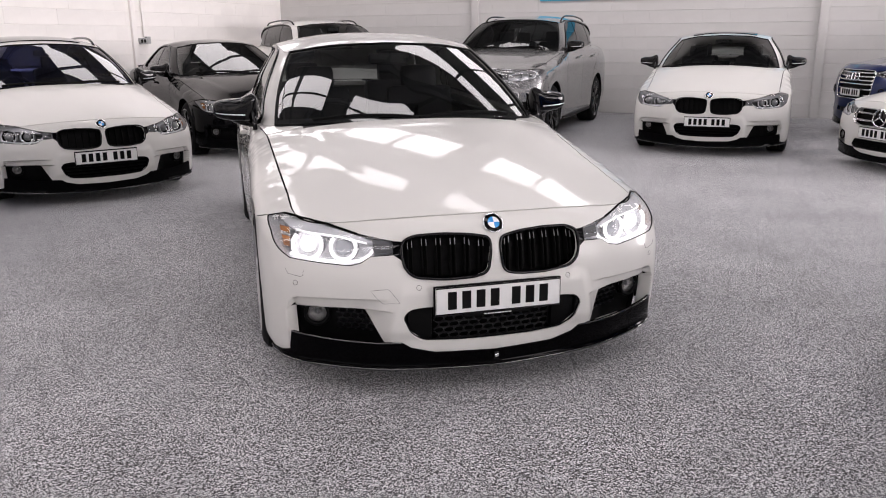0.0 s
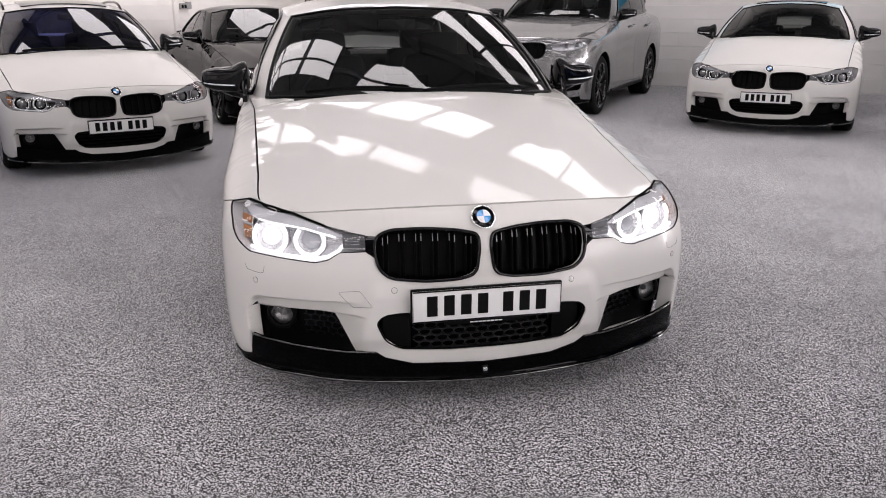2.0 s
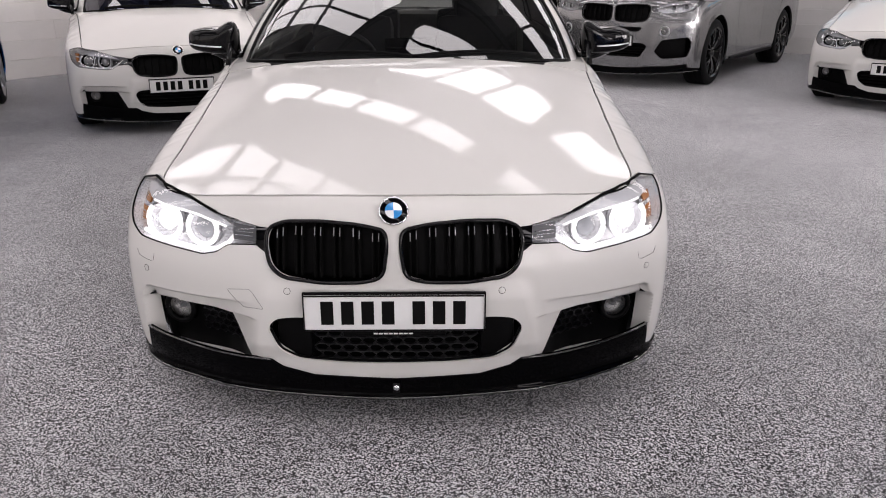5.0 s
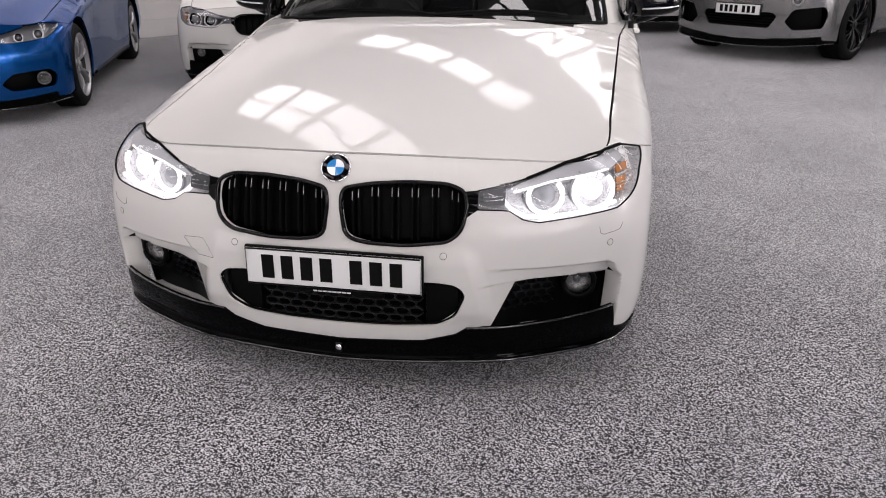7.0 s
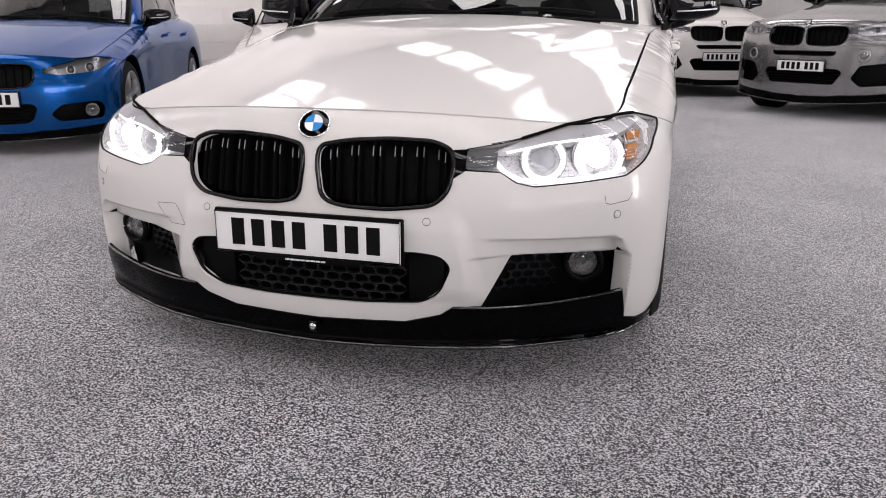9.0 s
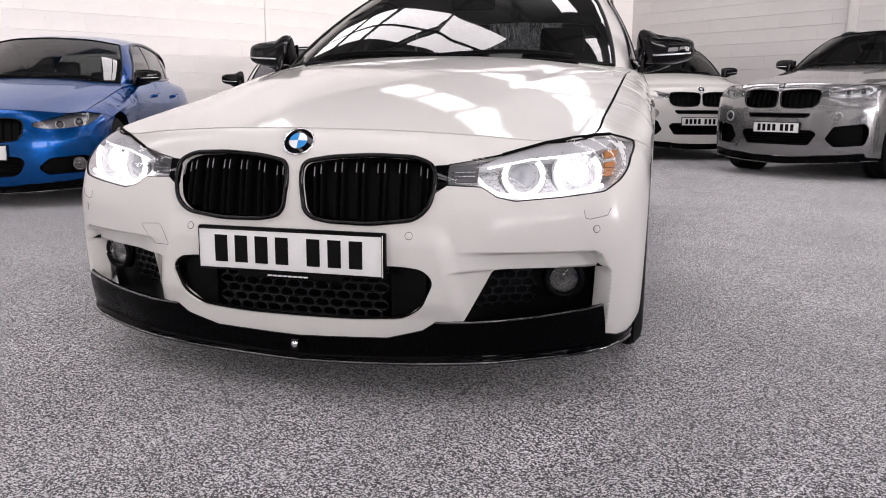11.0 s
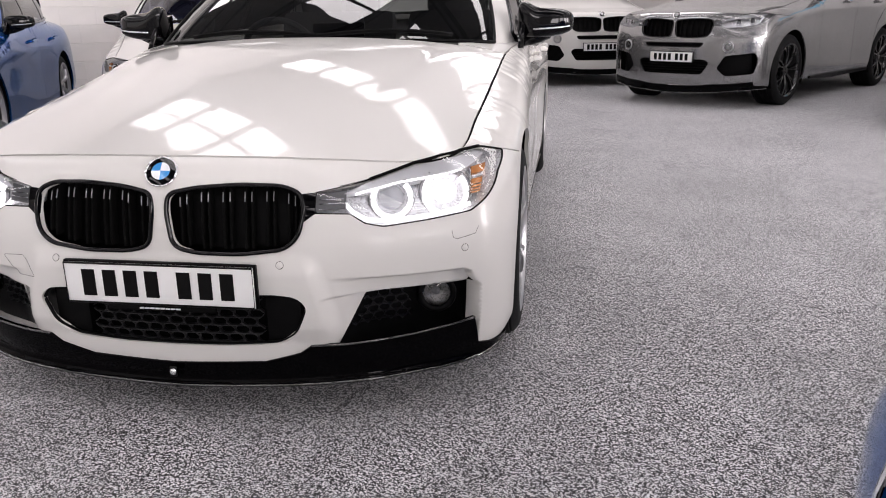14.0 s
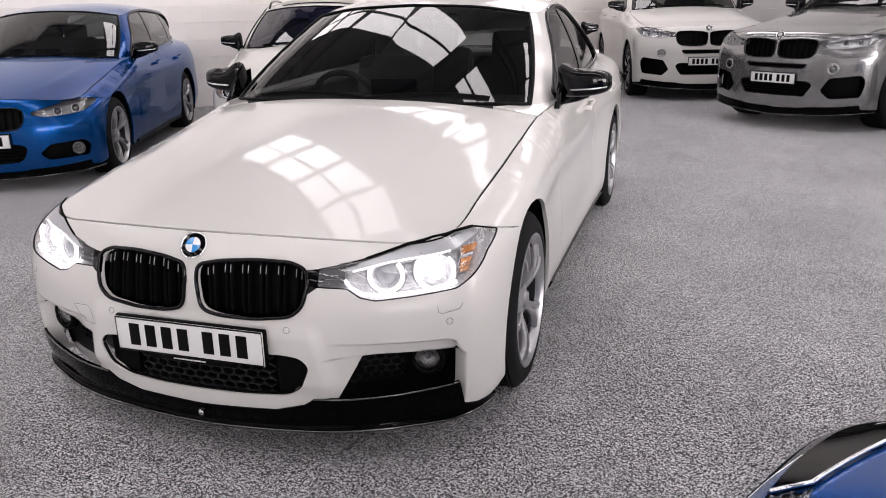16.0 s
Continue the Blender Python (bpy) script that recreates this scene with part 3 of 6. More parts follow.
def spoke_mesh(r0, r1, depth, twin=0.42, w=0.03):
    """A pair of spokes that fork from the hub to the rim, along +z, the face at x = 0."""
    bm = bmesh.new()
    for sgn in (-1, 1):
        rings = []
        for k in range(7):
            f = k / 6
            r = r0 + (r1 - r0) * f
            a = sgn * twin * 0.5 * (0.35 + 0.65 * f) * (0.62 if f > 0.5 else 0.62)
            c = Vector((0.022 * math.sin(f * math.pi * 0.9) - 0.018 * (1 - f), math.sin(a) * r, math.cos(a) * r))
            t = Vector((0, math.cos(a), -math.sin(a)))
            ww = w * (0.62 + 0.38 * abs(2 * f - 1))
            ring = []
            for u, d in ((-0.5, 0.010), (-0.32, 0.0), (0.32, 0.0), (0.5, 0.010), (0.42, depth), (-0.42, depth)):
                ring.append(bm.verts.new(c + t * (u * ww) + Vector((-d, 0, 0))))
            rings.append(ring)
        for a_, b_ in zip(rings[:-1], rings[1:]):
            for i in range(6):
                j = (i + 1) % 6
                bm.faces.new((a_[i], a_[j], b_[j], b_[i]))
        bm.faces.new(rings[0][::-1])
        bm.faces.new(rings[-1])
    bmesh.ops.recalc_face_normals(bm, faces=bm.faces)
    return shaded(bm, 50)


def wheel_parts(car, x, y, R, wide, alloy, count=5, seg=64):
    """A wheel whose outer face looks along +x (or -x), its tread standing on the ground."""
    sg = 1 if x > 0 else -1
    rr = R * 0.745
    h = wide * 0.5
    prof = [(-h, rr), (-h - 0.006, rr + 0.02), (-h, R - 0.03), (-h + 0.02, R - 0.006)]
    for k in range(5):
        g = -h + 0.035 + (2 * h - 0.07) * k / 4
        prof += [(g - 0.012, R), (g + 0.006, R), (g + 0.008, R - 0.007), (g + 0.013, R - 0.007)]
    prof += [(h - 0.02, R - 0.006), (h, R - 0.03), (h + 0.006, rr + 0.02), (h, rr)]
    place = pose(x, y, R, 0, 0, 0 if sg > 0 else 180)
    rim = part("wheel", lathe([(-h, rr - 0.004), (-h, rr + 0.008), (-h + 0.012, rr), (-h + 0.03, rr - 0.022), (h - 0.03, rr - 0.022), (h - 0.010, rr - 0.006),
                               (h + 0.004, rr + 0.006), (h + 0.006, rr - 0.002), (h - 0.002, rr - 0.012), (h - 0.022, rr - 0.024), (-h + 0.03, rr - 0.03), (-h, rr - 0.004)], seg=seg), alloy, car)
    rim.matrix_local = place
    part("tyre", lathe(prof + [(h - 0.01, rr - 0.01), (-h + 0.01, rr - 0.01), (-h, rr)], seg=seg), RUBBER, rim)
    part("barrel", lathe([(h - 0.026, rr - 0.026), (-h + 0.03, rr - 0.034), (-h + 0.03, 0.05), (-h + 0.035, 0.05), (-h + 0.036, rr - 0.036), (h - 0.026, rr - 0.03)], seg=seg), BARREL, rim)
    part("brake_disc", lathe([(0.02, 0.07), (0.02, rr * 0.78), (0.0, rr * 0.78), (0.0, 0.07)], seg=40), DISC, rim)
    part("hub", lathe([(h - 0.09, 0.0), (h - 0.012, 0.0), (h - 0.012, 0.03), (h - 0.02, 0.034), (h - 0.03, 0.062), (h - 0.06, 0.075), (h - 0.09, 0.075)], seg=32), alloy, rim)
    me = None
    for k in range(count):
        if me is None:
            sp = part("spoke", spoke_mesh(0.055, rr - 0.012, 0.035, twin=6.0 / count * 0.50, w=0.030), alloy, rim)
            me = sp.data
        else:
            sp = new("spoke", me)
            sp.parent = rim
        sp.matrix_local = pose(h - 0.012, 0, 0, 360 / count * k + 18, 0, 0)
    return rim


def ring_mesh(c, u, v, r, thick, sides=8, seg=36, squash=1.0):
    """A torus round c in the plane of u and v."""
    P = [np.array(c) + r * (math.cos(a) * np.array(u) + squash * math.sin(a) * np.array(v)) for a in np.linspace(0, 2 * math.pi, seg, endpoint=False)]
    return tube(P, thick, True, sides)


def disc_mesh(c, n, u, r, dome=0.0, rings=5, seg=28):
    """A disc or dome at c that looks along n."""
    c, n, u = (np.array(q, float) for q in (c, n, u))
    v = np.cross(n, u)
    V, F = [c + n * dome], []
    for i in range(1, rings + 1):
        f = i / rings
        for k in range(seg):
            a = 2 * math.pi * k / seg
            V.append(c + n * dome * (1 - f * f) + r * f * (math.cos(a) * u + math.sin(a) * v))
    for k in range(seg):
        F.append((0, 1 + k, 1 + (k + 1) % seg))
    for i in range(rings - 1):
        for k in range(seg):
            l = (k + 1) % seg
            a, b = 1 + i * seg, 1 + (i + 1) * seg
            F.append((a + k, b + k, b + l, a + l))
    return mesh_of("disc", V, F)


def build_car(spec, color, at, yaw, name, label, group=""):
    sp = dict(BASE)
    sp.update(spec)
    car = new(name)
    car.matrix_world = pose(at[0], at[1], 0, 0, 0, yaw)
    tagged(car, label, "car", group)
    skin = Skin()
    zm = piecewise(sp["zmap"]) if sp["zmap"] else (lambda v: np.asarray(v, float))
    ym = piecewise(sp["ymap"]) if sp["ymap"] else (lambda v: np.asarray(v, float))
    xs = sp["xs"]
    step, fine = sp["step"], sp["fine"]

    def warp(P):
        P = np.asarray(P, float)
        return np.column_stack([P[:, 0] * xs, ym(P[:, 1]), zm(P[:, 2])])

    fin_s = skin.at_x(0.809, 0.33)

    def dent(V):
        """The bumper's hollow above the fog lamps."""
        if sp["fascia"] != "m":
            return 0.0
        s, z = np.abs(V[:, 0]), V[:, 1]
        zc = 0.419 - 0.055 * np.clip((s - fin_s + 0.06) / 0.06, 0, 1) ** 3
        upper = 0.040 * smooth(s, 0.42, 0.60) * (1 - smooth(s, fin_s - 0.008, fin_s + 0.009)) * smooth(zc - z, 0.0, 0.005)
        under = 0.034 * smooth(s, 0.40, 0.52) * (1 - smooth(s, fin_s - 0.008, fin_s + 0.009)) * smooth(0.371 - z, 0.0, 0.006)
        # the frame of the lower intake stands out and falls off along a slanting shoulder
        edge_ = 0.385 + 0.28 * (0.40 - z)
        frame_out = 0.013 * (1 - smooth(s, edge_, edge_ + 0.055)) * smooth(0.50 - z, 0.0, 0.07) * smooth(z, 0.235, 0.29)
        return upper + under - frame_out

    def surf(out=0.0):
        return lambda V: warp(skin(V, out - dent(np.asarray(V, float))))

    F = skin.front
    plain = surf()
    spot = lambda p, out=0.0: surf(out)(np.array([p]))[0]

    def basis(p):
        """Place, outward normal and two tangents of the skin at (s, z)."""
        e = 1e-3
        q = np.array([p, (p[0] + e, p[1]), (p[0], p[1] + e)], float)
        P = plain(q)
        u = P[1] - P[0]
        u /= np.linalg.norm(u)
        n = np.cross(u, P[2] - P[0])
        n /= np.linalg.norm(n)
        return P[0], n, u, np.cross(n, u)

    # ---- nose
    hl = F(sp["headlight"])
    a0, a1 = sp["axles"]
    inv = lambda y: float(np.interp(y, ym(np.linspace(-0.2, 5.2, 1200)), np.linspace(-0.2, 5.2, 1200)))
    invz = lambda z: float(np.interp(z, zm(np.linspace(0, 2, 1200)), np.linspace(0, 2, 1200)))

    def arch(yc, k=24):
        """The opening over a wheel, from its front foot to its rear foot, in (s, z)."""
        out = []
        for w in np.linspace(200, -20, k):
            ra = sp["arch"] * (1 + 0.11 * float(smooth(w, 105, 190)))
            y, z = yc + ra * math.cos(radians(w)), sp["tyre"] + 0.012 + ra * math.sin(radians(w))
            out.append((inv(y), max(0.165, invz(z))))
        return skin.flank(out)

    af, ar = arch(a0), arch(a1)
    hf = np.array(skin.edge(0, 4))
    g = 0.0028
    # bumper skin, right half outline from the middle of its top edge round to the middle of its lower edge
    i_tip = 6
    top = [(s, z - g) for s, z in skin.edge(0, 3)]
    lowlamp = [(s, z) for s, z in [hl[i] for i in (2, 1, 0)]] + [tuple(hl[i]) for i in range(len(hl) - 1, i_tip - 1, -1)]
    tip = hl[i_tip]
    seam = [p for p in af if p[1] < 0.664 and p[0] < af[len(af) // 2][0]][::-1]
    right = top + lowlamp + [(tip[0] + 0.03, 0.688), (seam[0][0] + 0.0, 0.664)] + [tuple(p) for p in seam]
    foot = [tuple(p) for p in F([(0.86, 0.172), (0.80, 0.168), (0.60, 0.165), (0.3, 0.165)])]
    outline = [(0.0, 0.731 - g)] + right[1:] + foot
    full = outline + [(-s, z) for s, z in outline[:0:-1]]
    holes = []
    K = None
    if sp["grille"] == "kidney":
        K = rounded(F(sp.get("kidney", KIDNEY)), 0.03)
        holes += [K, mirrored(K)]
    elif sp["grille"] == "single":
        K = rounded(F(sp["kidney"]), 0.03)
        holes += [K]
    I = rounded(F(sp.get("intake", INTAKE)), 0.025)
    holes.append(I)
    fog = rounded(F(sp.get("foghole", FOGHOLE)), [0.012, 0.02, 0.03, 0.01, 0.01, 0.02] if "foghole" not in sp else 0.03)
    if sp["fascia"] == "m":
        fog[fog[:, 0] > fin_s - 0.04, 0] = fin_s - 0.003
        fog = np.array([p for i, p in enumerate(fog) if np.linalg.norm(p - fog[i - 1]) > 1e-4])
    holes += [fog, mirrored(fog)]
    if "slot" in sp:
        SL = rounded(F(sp["slot"]), 0.02)
        holes.append(SL)
    bumper = part("bumper", sheet(full, holes, plain, 0.0068 if fine else sp.get("bumper_step", step * 0.7), 0.02, 1.0, 0.002 if fine else 0.004 if "bumper_step" in sp else 0.006), color, car)
    # dark space behind the openings: a near-black sheet put in for the shade
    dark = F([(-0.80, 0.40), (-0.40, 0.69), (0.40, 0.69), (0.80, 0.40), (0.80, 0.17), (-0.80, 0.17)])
    part("duct", sheet(dark, [], surf(-0.10), 0.06, 0), PLAST, car, "black sheet standing in for the shade behind the grilles")
    # ---- grille
    bars = sp.get("bars", "vertical")
    for sgn in ((1, -1) if sp["grille"] == "kidney" else (1,)):
        loop = K if sgn > 0 else mirrored(K)
        frame_ = part("grille", tube(surf(0.003)(resample(loop, 0.012)), 0.0062, True, 8), CHROME if sp.get("chrome") else GLOSS, car,
                      "chrome grille surround" if sp.get("chrome") else "gloss black grille surround")
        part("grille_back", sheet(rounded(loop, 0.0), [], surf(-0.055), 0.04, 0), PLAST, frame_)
        lo, hi = loop.min(0), loop.max(0)
        if bars == "vertical":
            for i in range(6):
                sc = lo[0] + (hi[0] - lo[0]) * (i + 0.62) / 6.2
                for d in (-0.009, 0.009) if fine else (0.0,):
                    col = np.array([(sc + d, z) for z in np.linspace(lo[1], hi[1], 30)])
                    col = col[inside(loop, col)]
                    if len(col) < 4:
                        continue
                    f = surf(-0.022)(col)
                    b = surf(-0.052)(col)
                    # a fin: rounded nose at the front, running back into the opening
                    V, Q = [], []
                    for p, q in zip(f, b):
                        w = np.array([0.0034, 0, 0])
                        V += [q - w, p - w + (0, 0.004, 0), p, p + w + (0, 0.004, 0), q + w]
                    for j in range(len(col) - 1):
                        for k in range(4):
                            Q.append((5 * j + k, 5 * j + k + 1, 5 * j + k + 6, 5 * j + k + 5))
                    slat = part("slat", mesh_of("slat", V, Q), SEAM, frame_)
                    # the highlight on each slat's upper bend is put in as a pale tube
                    if fine:
                        tipz = np.array([(sc + d, z) for z in np.linspace(col[-1, 1] - 0.040, col[-1, 1] - 0.016, 6)])
                        part("slat_glint", tube(surf(-0.021)(tipz), 0.0016, False, 5), PEWTER, slat, "pale bar standing in for the glint on the slat")
        elif bars == "comb":
            part("grille_mesh", comb(loop, surf, -0.012, 0.018, 0.052, 0.030, 0.0045), PEWTER, frame_, "satin honeycomb grille mesh")
            p, n, u, v = basis((-0.20, 0.560))
            part("grille_badge", block(0.075, 0.012, 0.030, tuple(p + n * 0.004), 0.005), RED, frame_, "small red enamel badge")
        else:
            for i in range(sp.get("nbars", 4)):
                z = lo[1] + (hi[1] - lo[1]) * (i + 0.7) / (sp.get("nbars", 4) + 0.4)
                row = np.array([(s, z) for s in np.linspace(lo[0], hi[0], 40)])
                row = row[inside(loop, row)]
                part("slat", tube(surf(-0.01)(row), 0.012, False, 6), CHROME if sp.get("chrome") else GLOSS, frame_)
    if "slot" in sp:
        part("slot_grille", tube(surf(0.002)(resample(SL, 0.03)), 0.006, True), GLOSS, car)
    # ---- lower intake with its mesh
    part("intake_lip", tube(surf(-0.012)(resample(I, 0.03)), 0.006, True), PLAST, car)
    if fine:
        # honeycomb: elongated cells, each wall a flat strip
        cw, ch = 0.041, 0.0235
        V, Q = [], []
        cells = set()
        for r in range(-1, 8):
            for c in range(-9, 10):
                cx, cz = c * cw + (0.5 * cw if r % 2 else 0), 0.243 + r * ch
                hexa = [(cx - cw * 0.5, cz - ch * 0.17), (cx - cw * 0.5, cz + ch * 0.17), (cx - cw * 0.28, cz + ch * 0.5), (cx + cw * 0.28, cz + ch * 0.5), (cx + cw * 0.5, cz + ch * 0.17),
                        (cx + cw * 0.5, cz - ch * 0.17), (cx + cw * 0.28, cz - ch * 0.5), (cx - cw * 0.28, cz - ch * 0.5)]
                for p, q in zip(hexa, hexa[1:] + hexa[:1]):
                    key = tuple(sorted(((round(p[0], 4), round(p[1], 4)), (round(q[0], 4), round(q[1], 4)))))
                    mid = ((p[0] + q[0]) / 2, (p[1] + q[1]) / 2)
                    if key in cells or abs(mid[0]) > 0.245 or not 0.226 < mid[1] < 0.378:
                        continue
                    cells.add(key)
                    P, Qq = np.array(key[0]), np.array(key[1])
                    t = (Qq - P) / (np.linalg.norm(Qq - P) + 1e-9)
                    nn = np.array((-t[1], t[0])) * 0.0012
                    k = len(V)
                    for end in (P - t * 0.001, Qq + t * 0.001):
                        for sd in (-1, 1):
                            e = end + nn * sd
                            for dep in (0.030, 0.042):
                                V.append((e[0], dep + 0.02 * (e[0] / 0.31) ** 2, e[1]))
                    Q += [(k, k + 2, k + 6, k + 4), (k, k + 4, k + 5, k + 1), (k + 2, k + 3, k + 7, k + 6)]
        part("intake_mesh", mesh_of("mesh", V, Q), MESHM, car, "black honeycomb intake mesh")
        for sgn in (-1, 1):
            part("intake_cheek", block(0.10, 0.05, 0.145, (sgn * 0.305, 0.062, 0.305), 0.01), PLAST, car)
    else:
        lo, hi = I.min(0), I.max(0)
        for i in range(5):
            z = lo[1] + (hi[1] - lo[1]) * (i + 0.5) / 5
            row = np.array([(s, z) for s in np.linspace(lo[0], hi[0], 30)])
            row = row[inside(I, row)]
            if len(row) > 2:
                part("intake_bar", tube(surf(-0.03)(row), 0.006, False, 4), PLAST, car)
    # ---- fog lamps and corner ducts
    fx, fz = sp.get("fog", (0.722, 0.336))
    for sgn in (-1, 1):
        p, n, u, v = basis((sgn * skin.at_x(fx, fz), fz))
        dd = sp.get("fog_in", -0.012 if sp["fascia"] == "m" else 0.022)
        q = p - n * dd
        fr = sp.get("fog_r", 0.046)
        n2 = np.array([0.25 * sgn, -0.97, 0.0])
        u2 = np.array([0.97, 0.25 * sgn, 0.0])
        cup = part("fog_lamp", ring_mesh(q, u2, (0, 0, 1), fr, 0.009), ALLOY if sp["fascia"] == "suv" else ARMGREY if sp["fascia"] == "hatch" else PLAST, car)
        part("reflector", disc_mesh(q + n2 * -0.012, n2, u2, fr * 0.98, -0.025), FOGBOWL, cup)
        part("bulb", disc_mesh(q + n2 * -0.02, n2, u2, fr * 0.25, 0.02), PEWTER, cup)
        part("lens", disc_mesh(q + n2 * 0.002, n2, u2, fr, 0.010), LENS, cup)
        if sp["fascia"] == "m":
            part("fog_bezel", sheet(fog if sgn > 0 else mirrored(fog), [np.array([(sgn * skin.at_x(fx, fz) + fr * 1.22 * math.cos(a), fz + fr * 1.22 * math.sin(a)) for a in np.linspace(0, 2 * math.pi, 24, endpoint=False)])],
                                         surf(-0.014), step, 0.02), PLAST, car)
            if fine:
                pocket = F([(0.478, 0.262), (0.535, 0.358), (0.655, 0.360), (0.655, 0.262)]) * (sgn, 1)
                part("duct_mesh", comb(pocket, surf, -0.004, 0.010, 0.036, 0.0215, 0.0022), MESHM, car, "black honeycomb mesh beside the fog lamp")
    # ---- splitter
    if sp["splitter"]:
        foot_z = lambda s_: 0.108 + 0.042 * np.clip(np.abs(s_) / 0.9, 0, 1) ** 1.6
        upper_ = F(sp.get("splitter_line", SPLITTER))
        low_ = [(s_, float(foot_z(s_))) for s_ in np.linspace(upper_[-1][0], 0.0, 40)]
        R_ = np.vstack([upper_, low_])
        both = [tuple(p) for p in R_] + [(-s_, z_) for s_, z_ in R_[-2:0:-1]]

        def lip(V):
            V = np.asarray(V, float)
            f = np.clip((V[:, 1] - foot_z(V[:, 0])) / 0.034, 0, 1)
            far = 1 - 0.8 * smooth(np.abs(V[:, 0]), 0.78, 0.98)
            return warp(skin(V, 0.006 + 0.022 * far * (1 - f) ** 2.2))

        part("splitter", sheet(both, [], lip, 0.008 if fine else step * 0.6, 0.012), LIPM, car, "gloss black front splitter")
        ends = np.linspace(-upper_[-1][0], upper_[-1][0], 90)
        edge = np.column_stack([ends, foot_z(ends)])
        part("splitter_edge", tube(lip(edge), 0.0048, False, 8), PIANO, car)
        if fine:
            ridge = resample(F([(0.379, 0.234), (0.47, 0.236), (0.64, 0.250), (0.796, 0.272)]), 0.03, False)
            for sgn in (-1, 1):
                part("splitter_flange", tube(lip(ridge * (sgn, 1)), 0.0036, False, 8), PIANO, car)
            tab = part("towing_tab", block(0.024, 0.012, 0.03, (0.0, -0.012, 0.155), 0.005), GLOSS, car)
            part("bolt", disc_mesh((0.0, -0.0185, 0.158), (0, -1, 0), (1, 0, 0), 0.009, 0.003), CHROME, tab)
    # ---- head lamps
    for sgn in (-1, 1):
        L = hl if sgn > 0 else mirrored(hl)
        Lr = rounded(L, 0.012)
        lamp = part("headlight", sheet(Lr, [], surf(-0.004), step * 0.7, 0.0), LENS if sp.get("bright_lamp", True) else SMOKED, car, "clear headlight cover" if sp.get("bright_lamp", True) else "glossy black-backed headlight cover")
        lamp.visible_shadow = False
        part("housing", sheet(Lr, [], surf(-0.062), step, 0), SATIN if fine or sp["fascia"] == "suv" else PEWTER if sp["fascia"] == "hatch" else BARREL if sp.get("bright_lamp", True) else GLOSS, lamp)
        part("rim", tube(surf(-0.003)(resample(Lr, 0.02)), 0.0030 if fine else 0.0024, True, 6), PLAST, lamp)
        wall = [surf(-0.006)(resample(Lr, 0.02)), surf(-0.062)(resample(Lr, 0.02))]
        k = len(wall[0])
        part("housing_wall", mesh_of("wall", list(wall[0]) + list(wall[1]), [(i, (i + 1) % k, k + (i + 1) % k, k + i) for i in range(k)]), SATIN if fine else PEWTER if sp.get("bright_lamp", True) else GLOSS, lamp)
        rows = sp.get("lamps", [(0.727, 0.632, 0.061), (0.594, 0.626, 0.053)])
        for j, (x, z, r) in enumerate(rows):
            p, n, u, v = basis((sgn * skin.at_x(x, z), z))
            d = np.array([0.30 * sgn, -0.95, 0.05])
            d /= np.linalg.norm(d)
            uu = np.cross((0, 0, 1), d)
            uu /= np.linalg.norm(uu)
            vv = np.cross(d, uu)
            q = p - n * 0.028
            zs = float(zm(z + 0.01) - zm(z - 0.01)) / 0.02
            lit = sp["lit"] and j == 0
            arc = [q + r * 0.94 * (math.cos(w) * uu + math.sin(w) * vv) for w in np.linspace(radians(-225), radians(45), 34)]
            part("lamp_ring", tube(arc, 0.0072 if sp["lit"] else 0.0050, False, 8), LED if sp["lit"] else DIM, lamp)
            part("lamp_bowl", disc_mesh(q - d * 0.004, d, uu, r * 0.90, -0.024), SATIN if fine else GLOSS, lamp)
            part("projector", disc_mesh(q - d * 0.016, d, uu, r * (0.52 if lit else 0.62), 0.008 if lit else 0.022), BEAM if lit else OPTIC if fine else PEWTER, lamp)
            part("shroud", tube([q - d * 0.010 + r * 1.10 * (math.cos(w) * uu + math.sin(w) * vv) for w in np.linspace(radians(-235), radians(55), 30)], 0.004, False, 6), PEWTER, lamp)
        if sp.get("brow", True):
            cov = F([(0.47, 0.634), (0.52, 0.656), (0.634, 0.688), (0.70, 0.700), (0.79, 0.706), (0.812, 0.700), (0.76, 0.672), (0.70, 0.662), (0.60, 0.652), (0.52, 0.636)]) * (sgn, 1)
            part("brow", sheet(cov if sgn < 0 else cov[::-1], [], surf(-0.008), 0.02, 0.03), BROWM if fine else PEWTER if sp.get("bright_lamp", True) else GLOSS, lamp, "satin grey trim over the lamp rings")
            un = F([(0.478, 0.606), (0.497, 0.586), (0.535, 0.566), (0.60, 0.5605), (0.70, 0.567), (0.795, 0.586)]) * (sgn, 1)
            part("light_guide", tube(surf(-0.020)(resample(un, 0.02, False)), 0.0062, False, 8), GUIDE if sp["lit"] else DIM, lamp)
            if sp["lit"]:
                over = F([(0.50, 0.632), (0.52, 0.637), (0.60, 0.653), (0.70, 0.663), (0.76, 0.672)]) * (sgn, 1)
                part("brow_guide", tube(surf(-0.008)(resample(over, 0.02, False)), 0.0032, False, 6), GUIDE, lamp, "lit accent strip along the lamp's brow")
                seal = F([(0.53, 0.667), (0.634, 0.697), (0.70, 0.709), (0.745, 0.714), (0.79, 0.715)]) * (sgn, 1)
                part("lamp_seal", tube(surf(-0.002)(resample(seal, 0.02, False)), 0.0046, False, 6), SEAM, lamp)
            for i_ in range(5):
                xf = 0.792 + 0.007 * i_
                fl_ = F([(xf, 0.604 + 0.006 * i_), (xf + 0.004, 0.688)]) * (sgn, 1)
                part("reflector_rib", tube(surf(-0.040)(resample(fl_, 0.012, False)), 0.0026, False, 5), CHROME, lamp)
